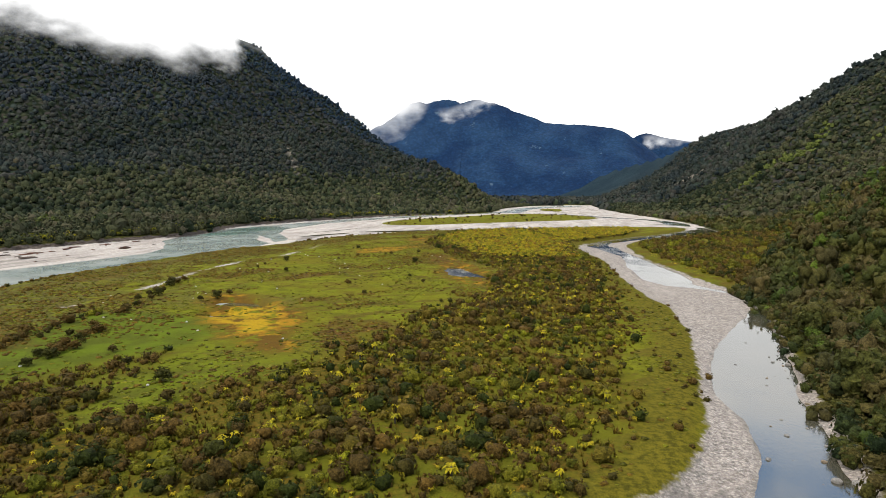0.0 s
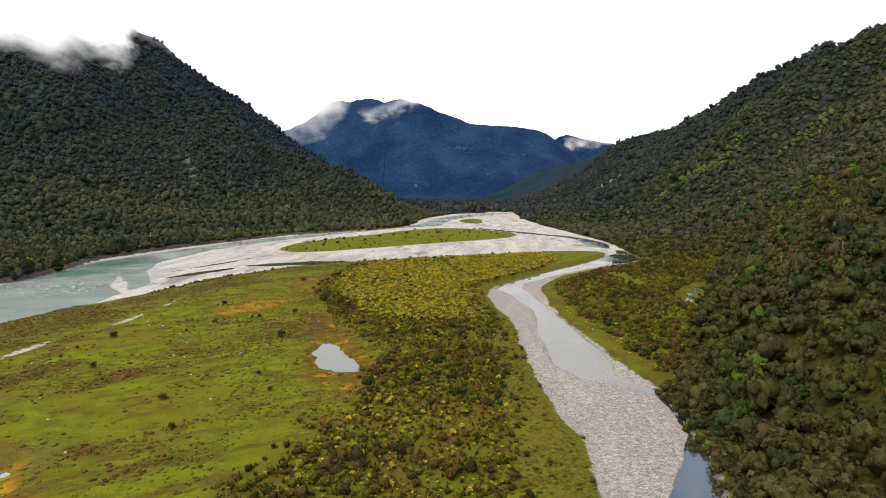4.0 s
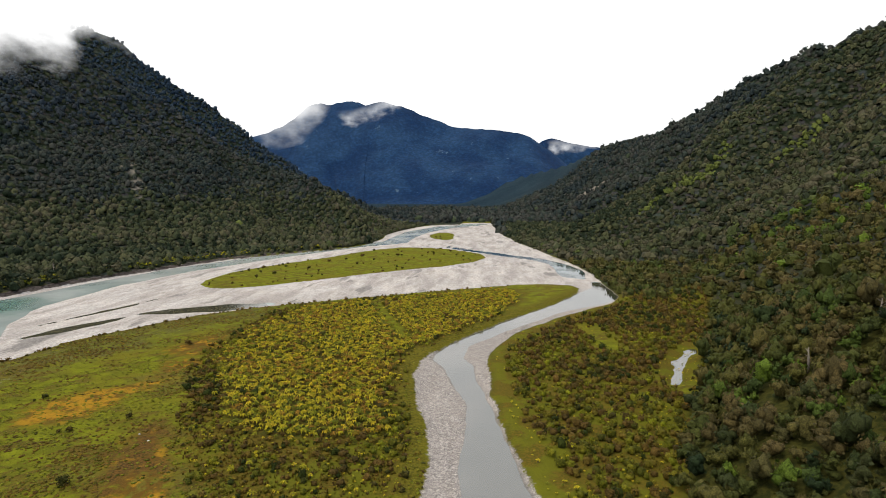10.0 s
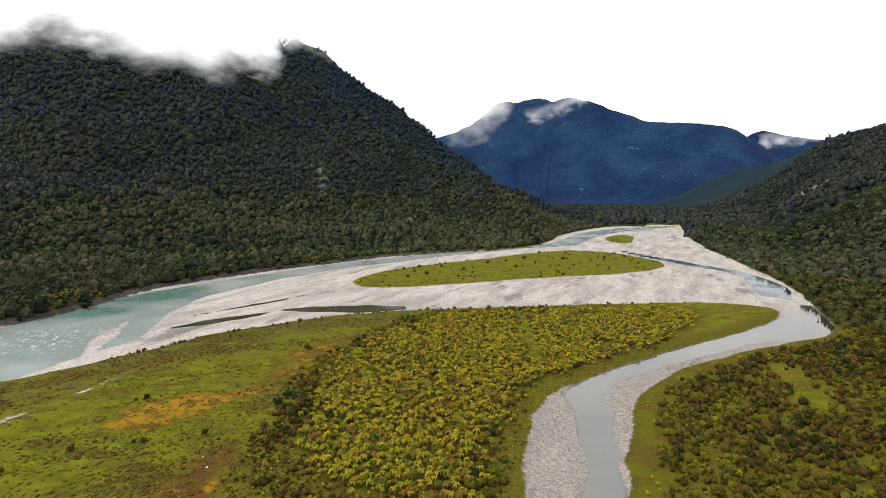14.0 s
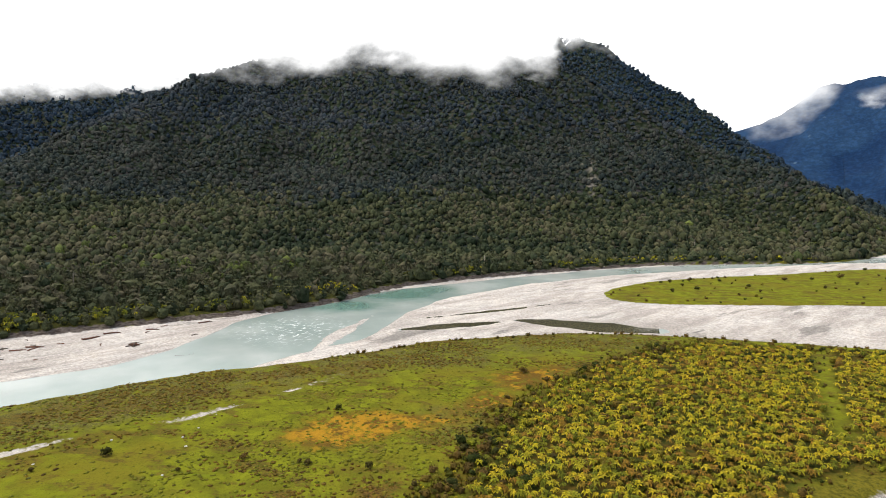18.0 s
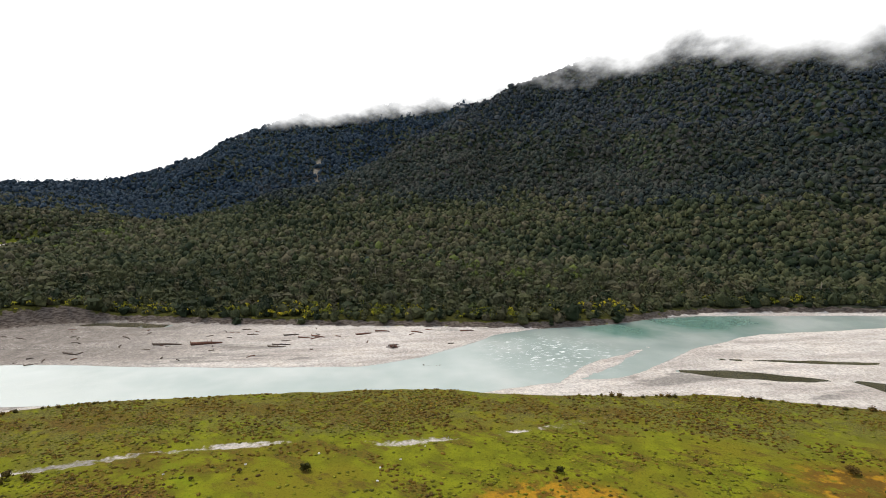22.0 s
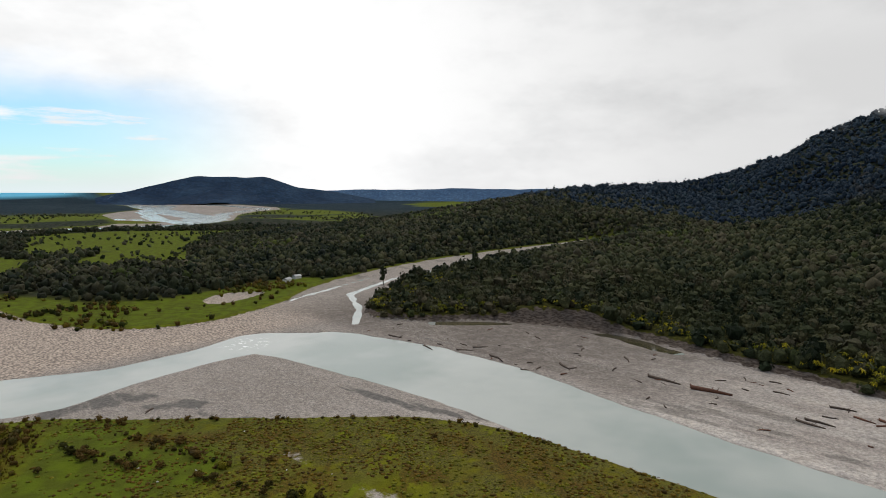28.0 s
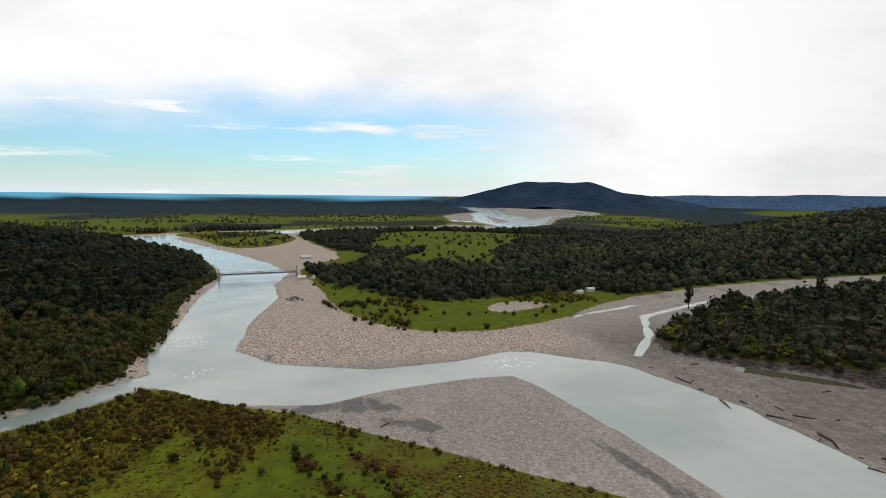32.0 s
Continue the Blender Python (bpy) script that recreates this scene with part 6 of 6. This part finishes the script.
def boulder(x, y, size, group, label, mesh=None, z=None):
    ob = tagged(new("boulder", mesh or boulder_meshes[int(rng.integers(0, 6))]), label, "boulder", group)
    ob.matrix_basis = pose(x, y, (float(sample(GZ, x, y)[0]) if z is None else z) + size * 0.2, 0, 0, float(rng.uniform(0, 360))) @ Matrix.Scale(size, 4)


for k in range(105):
    s = rng.uniform(0, 1)
    y = 66 + 120 * s
    centre = np.interp(y, [74, 102, 130, 165, 192], [28, 35, 39, 46, 53])
    x = float(centre + (rng.normal(6.5, 1.6) if k % 3 else rng.normal(0, 5)))
    if sample(LAND, x, y)[0] > 0.3:
        continue
    boulder(x, y, float(rng.choice([0.15, 0.2, 0.25, 0.3, 0.45])), "boulders in the stream", "grey-brown boulder in the shallow stream", z=max(0.0, float(sample(GZ, x, y)[0])))
for k in range(250):
    x, y = float(rng.uniform(10, 62)), float(rng.uniform(48, 215))
    if -4.5 < sample(east, x, y)[0] < -0.6 and sample(LAND, x, y)[0] < 0.4:
        boulder(x, y, float(rng.choice([0.25, 0.35, 0.5, 0.7])), "boulders under the wooded bank", "brown-grey boulder under the wooded stream bank", z=max(0.0, float(sample(GZ, x, y)[0])))
for k in range(36):
    s = rng.random()
    boulder(float(np.interp(s, [0, 1], [-216, -219])) - rng.uniform(1, 7), 195 + 70 * s, float(rng.uniform(0.35, 0.8)), "boulders on the river bank", "pale grey boulder on the river bank")
for k in range(70):
    y = rng.uniform(-260, 24)
    x = np.interp(y, [-256, -189, -135, -84, -41, -3, 24], [-46, -41, -42, -46, -44, -40, -30])
    boulder(float(x) - rng.uniform(-1, 9), float(y), float(rng.uniform(0.35, 1.0)), "boulders on the river bank", "pale grey boulder on the river bank")
for k in range(30):
    a, r = rng.uniform(0, 6.28), rng.uniform(0, 6)
    boulder(-121 + math.cos(a) * r * 1.3, -176 + math.sin(a) * r, float(rng.uniform(0.7, 1.4)), "rocks of the groyne", "dark rock heaped in the groyne", z=0.3 + max(0, 2.4 - r * 0.45))
stone_mesh = mesh_of("pale_stone", ICO1[0] * np.array([1, 0.8, 0.5]), ICO1[1], white_rock, False)
for k in range(46):
    x, y = rng.uniform(-170, -70), rng.uniform(90, 330)
    if sample(THICK, x, y)[0] < 0.2:
        ob = tagged(new("pale_stone", stone_mesh), "small white stone lying in the pasture", "stone", "white stones in the pasture")
        ob.matrix_basis = pose(x, y, float(sample(GZ, x, y)[0]) + 0.1, 0, 0, float(rng.uniform(0, 360))) @ Matrix.Scale(float(rng.uniform(0.3, 0.55)), 4)

# the bridge
bridge = tagged(new("suspension_bridge"), "narrow single-lane suspension bridge with pale railings over the river", "bridge")
bx0, by0, bx1, by1 = -58.0, -296.0, -128.0, -306.0
span = math.hypot(bx1 - bx0, by1 - by0)
part("deck", (*block(0, span, -1.9, 1.9, 5.2, 5.6), deck_timber, False), bridge)
for side in (-1.9, 1.9):
    part("girder", (*block(0, span, side - 0.15, side + 0.15, 4.5, 5.2), steel, False), bridge)
    part("rail", (*block(0, span, side - 0.06, side + 0.06, 6.55, 6.7), steel, False), bridge)
    part("rail", (*block(0, span, side - 0.05, side + 0.05, 6.05, 6.15), steel, False), bridge)
    cable = [(s * span, side, 11 - 4.6 * math.sin(s * math.pi)) for s in np.linspace(0, 1, 17)]
    part("cable", (*tube(cable, [0.09] * 17, 6), steel), bridge)
    for k in range(1, 26):
        s = k / 26
        part("post", (*block(s * span - 0.05, s * span + 0.05, side - 0.05, side + 0.05, 5.6, 6.6), steel, False), bridge)
        if k % 2:
            part("hanger", (*tube([(s * span, side, 5.6), (s * span, side, 11 - 4.6 * math.sin(s * math.pi))], [0.03, 0.03], 4), steel), bridge)
    for end in (0, span):
        part("tower_leg", (*block(end - 0.2, end + 0.2, side - 0.2, side + 0.2, -1, 11.2, 0.05), steel, False), bridge)
for end in (0, span):
    part("tower_beam", (*block(end - 0.15, end + 0.15, -1.9, 1.9, 10.4, 10.8), steel, False), bridge)
    part("pier", (*block(end - 0.8, end + 0.8, -2.6, 2.6, -1.5, 4.5, 0.1), concrete, False), bridge)
bridge.matrix_basis = pose(bx0, by0, 0, 0, 0, math.degrees(math.atan2(by1 - by0, bx1 - bx0)))


def hut(w, d, h, label, wall, roof):
    root = tagged(new("hut"), label, "hut")
    part("walls", (*block(0, w, 0, d, -0.5, h), wall, False), root)
    v = np.array([(-0.4, -0.4, h), (w + 0.4, -0.4, h), (w + 0.4, d + 0.4, h), (-0.4, d + 0.4, h), (-0.4, d / 2, h + d * 0.32), (w + 0.4, d / 2, h + d * 0.32)])
    part("roof", (v, np.array([[0, 1, 5], [0, 5, 4], [2, 3, 4], [2, 4, 5], [0, 4, 3], [1, 2, 5], [0, 3, 2], [0, 2, 1]]), roof, False), root)
    part("door", (*block(w * 0.4, w * 0.4 + 0.9, -0.06, 0.02, 0, 2.05), grey_roof, False), root)
    for s in (0.15, 0.72):
        window = part("window", (*block(w * s, w * s + 1.2, -0.07, 0.02, 1.0, 2.1), white_paint, False), root)
        part("pane", (*block(w * s + 0.1, w * s + 1.1, -0.09, -0.05, 1.1, 2.0), dark_glass, False), window)
    return root


for x, y, w, d, turn, label in ((-134, -288, 8, 4, 20, "small white hut by the bridge end"), (-141, -282, 4, 3, 60, "small white shed by the bridge end"), (-150, -470, 12, 7, 10, "farmhouse with a pale iron roof in the fields"),
                                (-346, -150, 9, 4, 30, "pale cabin in the clearing"), (-362, -158, 7, 4, 10, "pale cabin in the clearing"), (-378, -162, 8, 4, 50, "pale cabin in the clearing")):
    hut(w, d, 2.4, label, white_paint, grey_roof).matrix_basis = stand(x, y, turn)
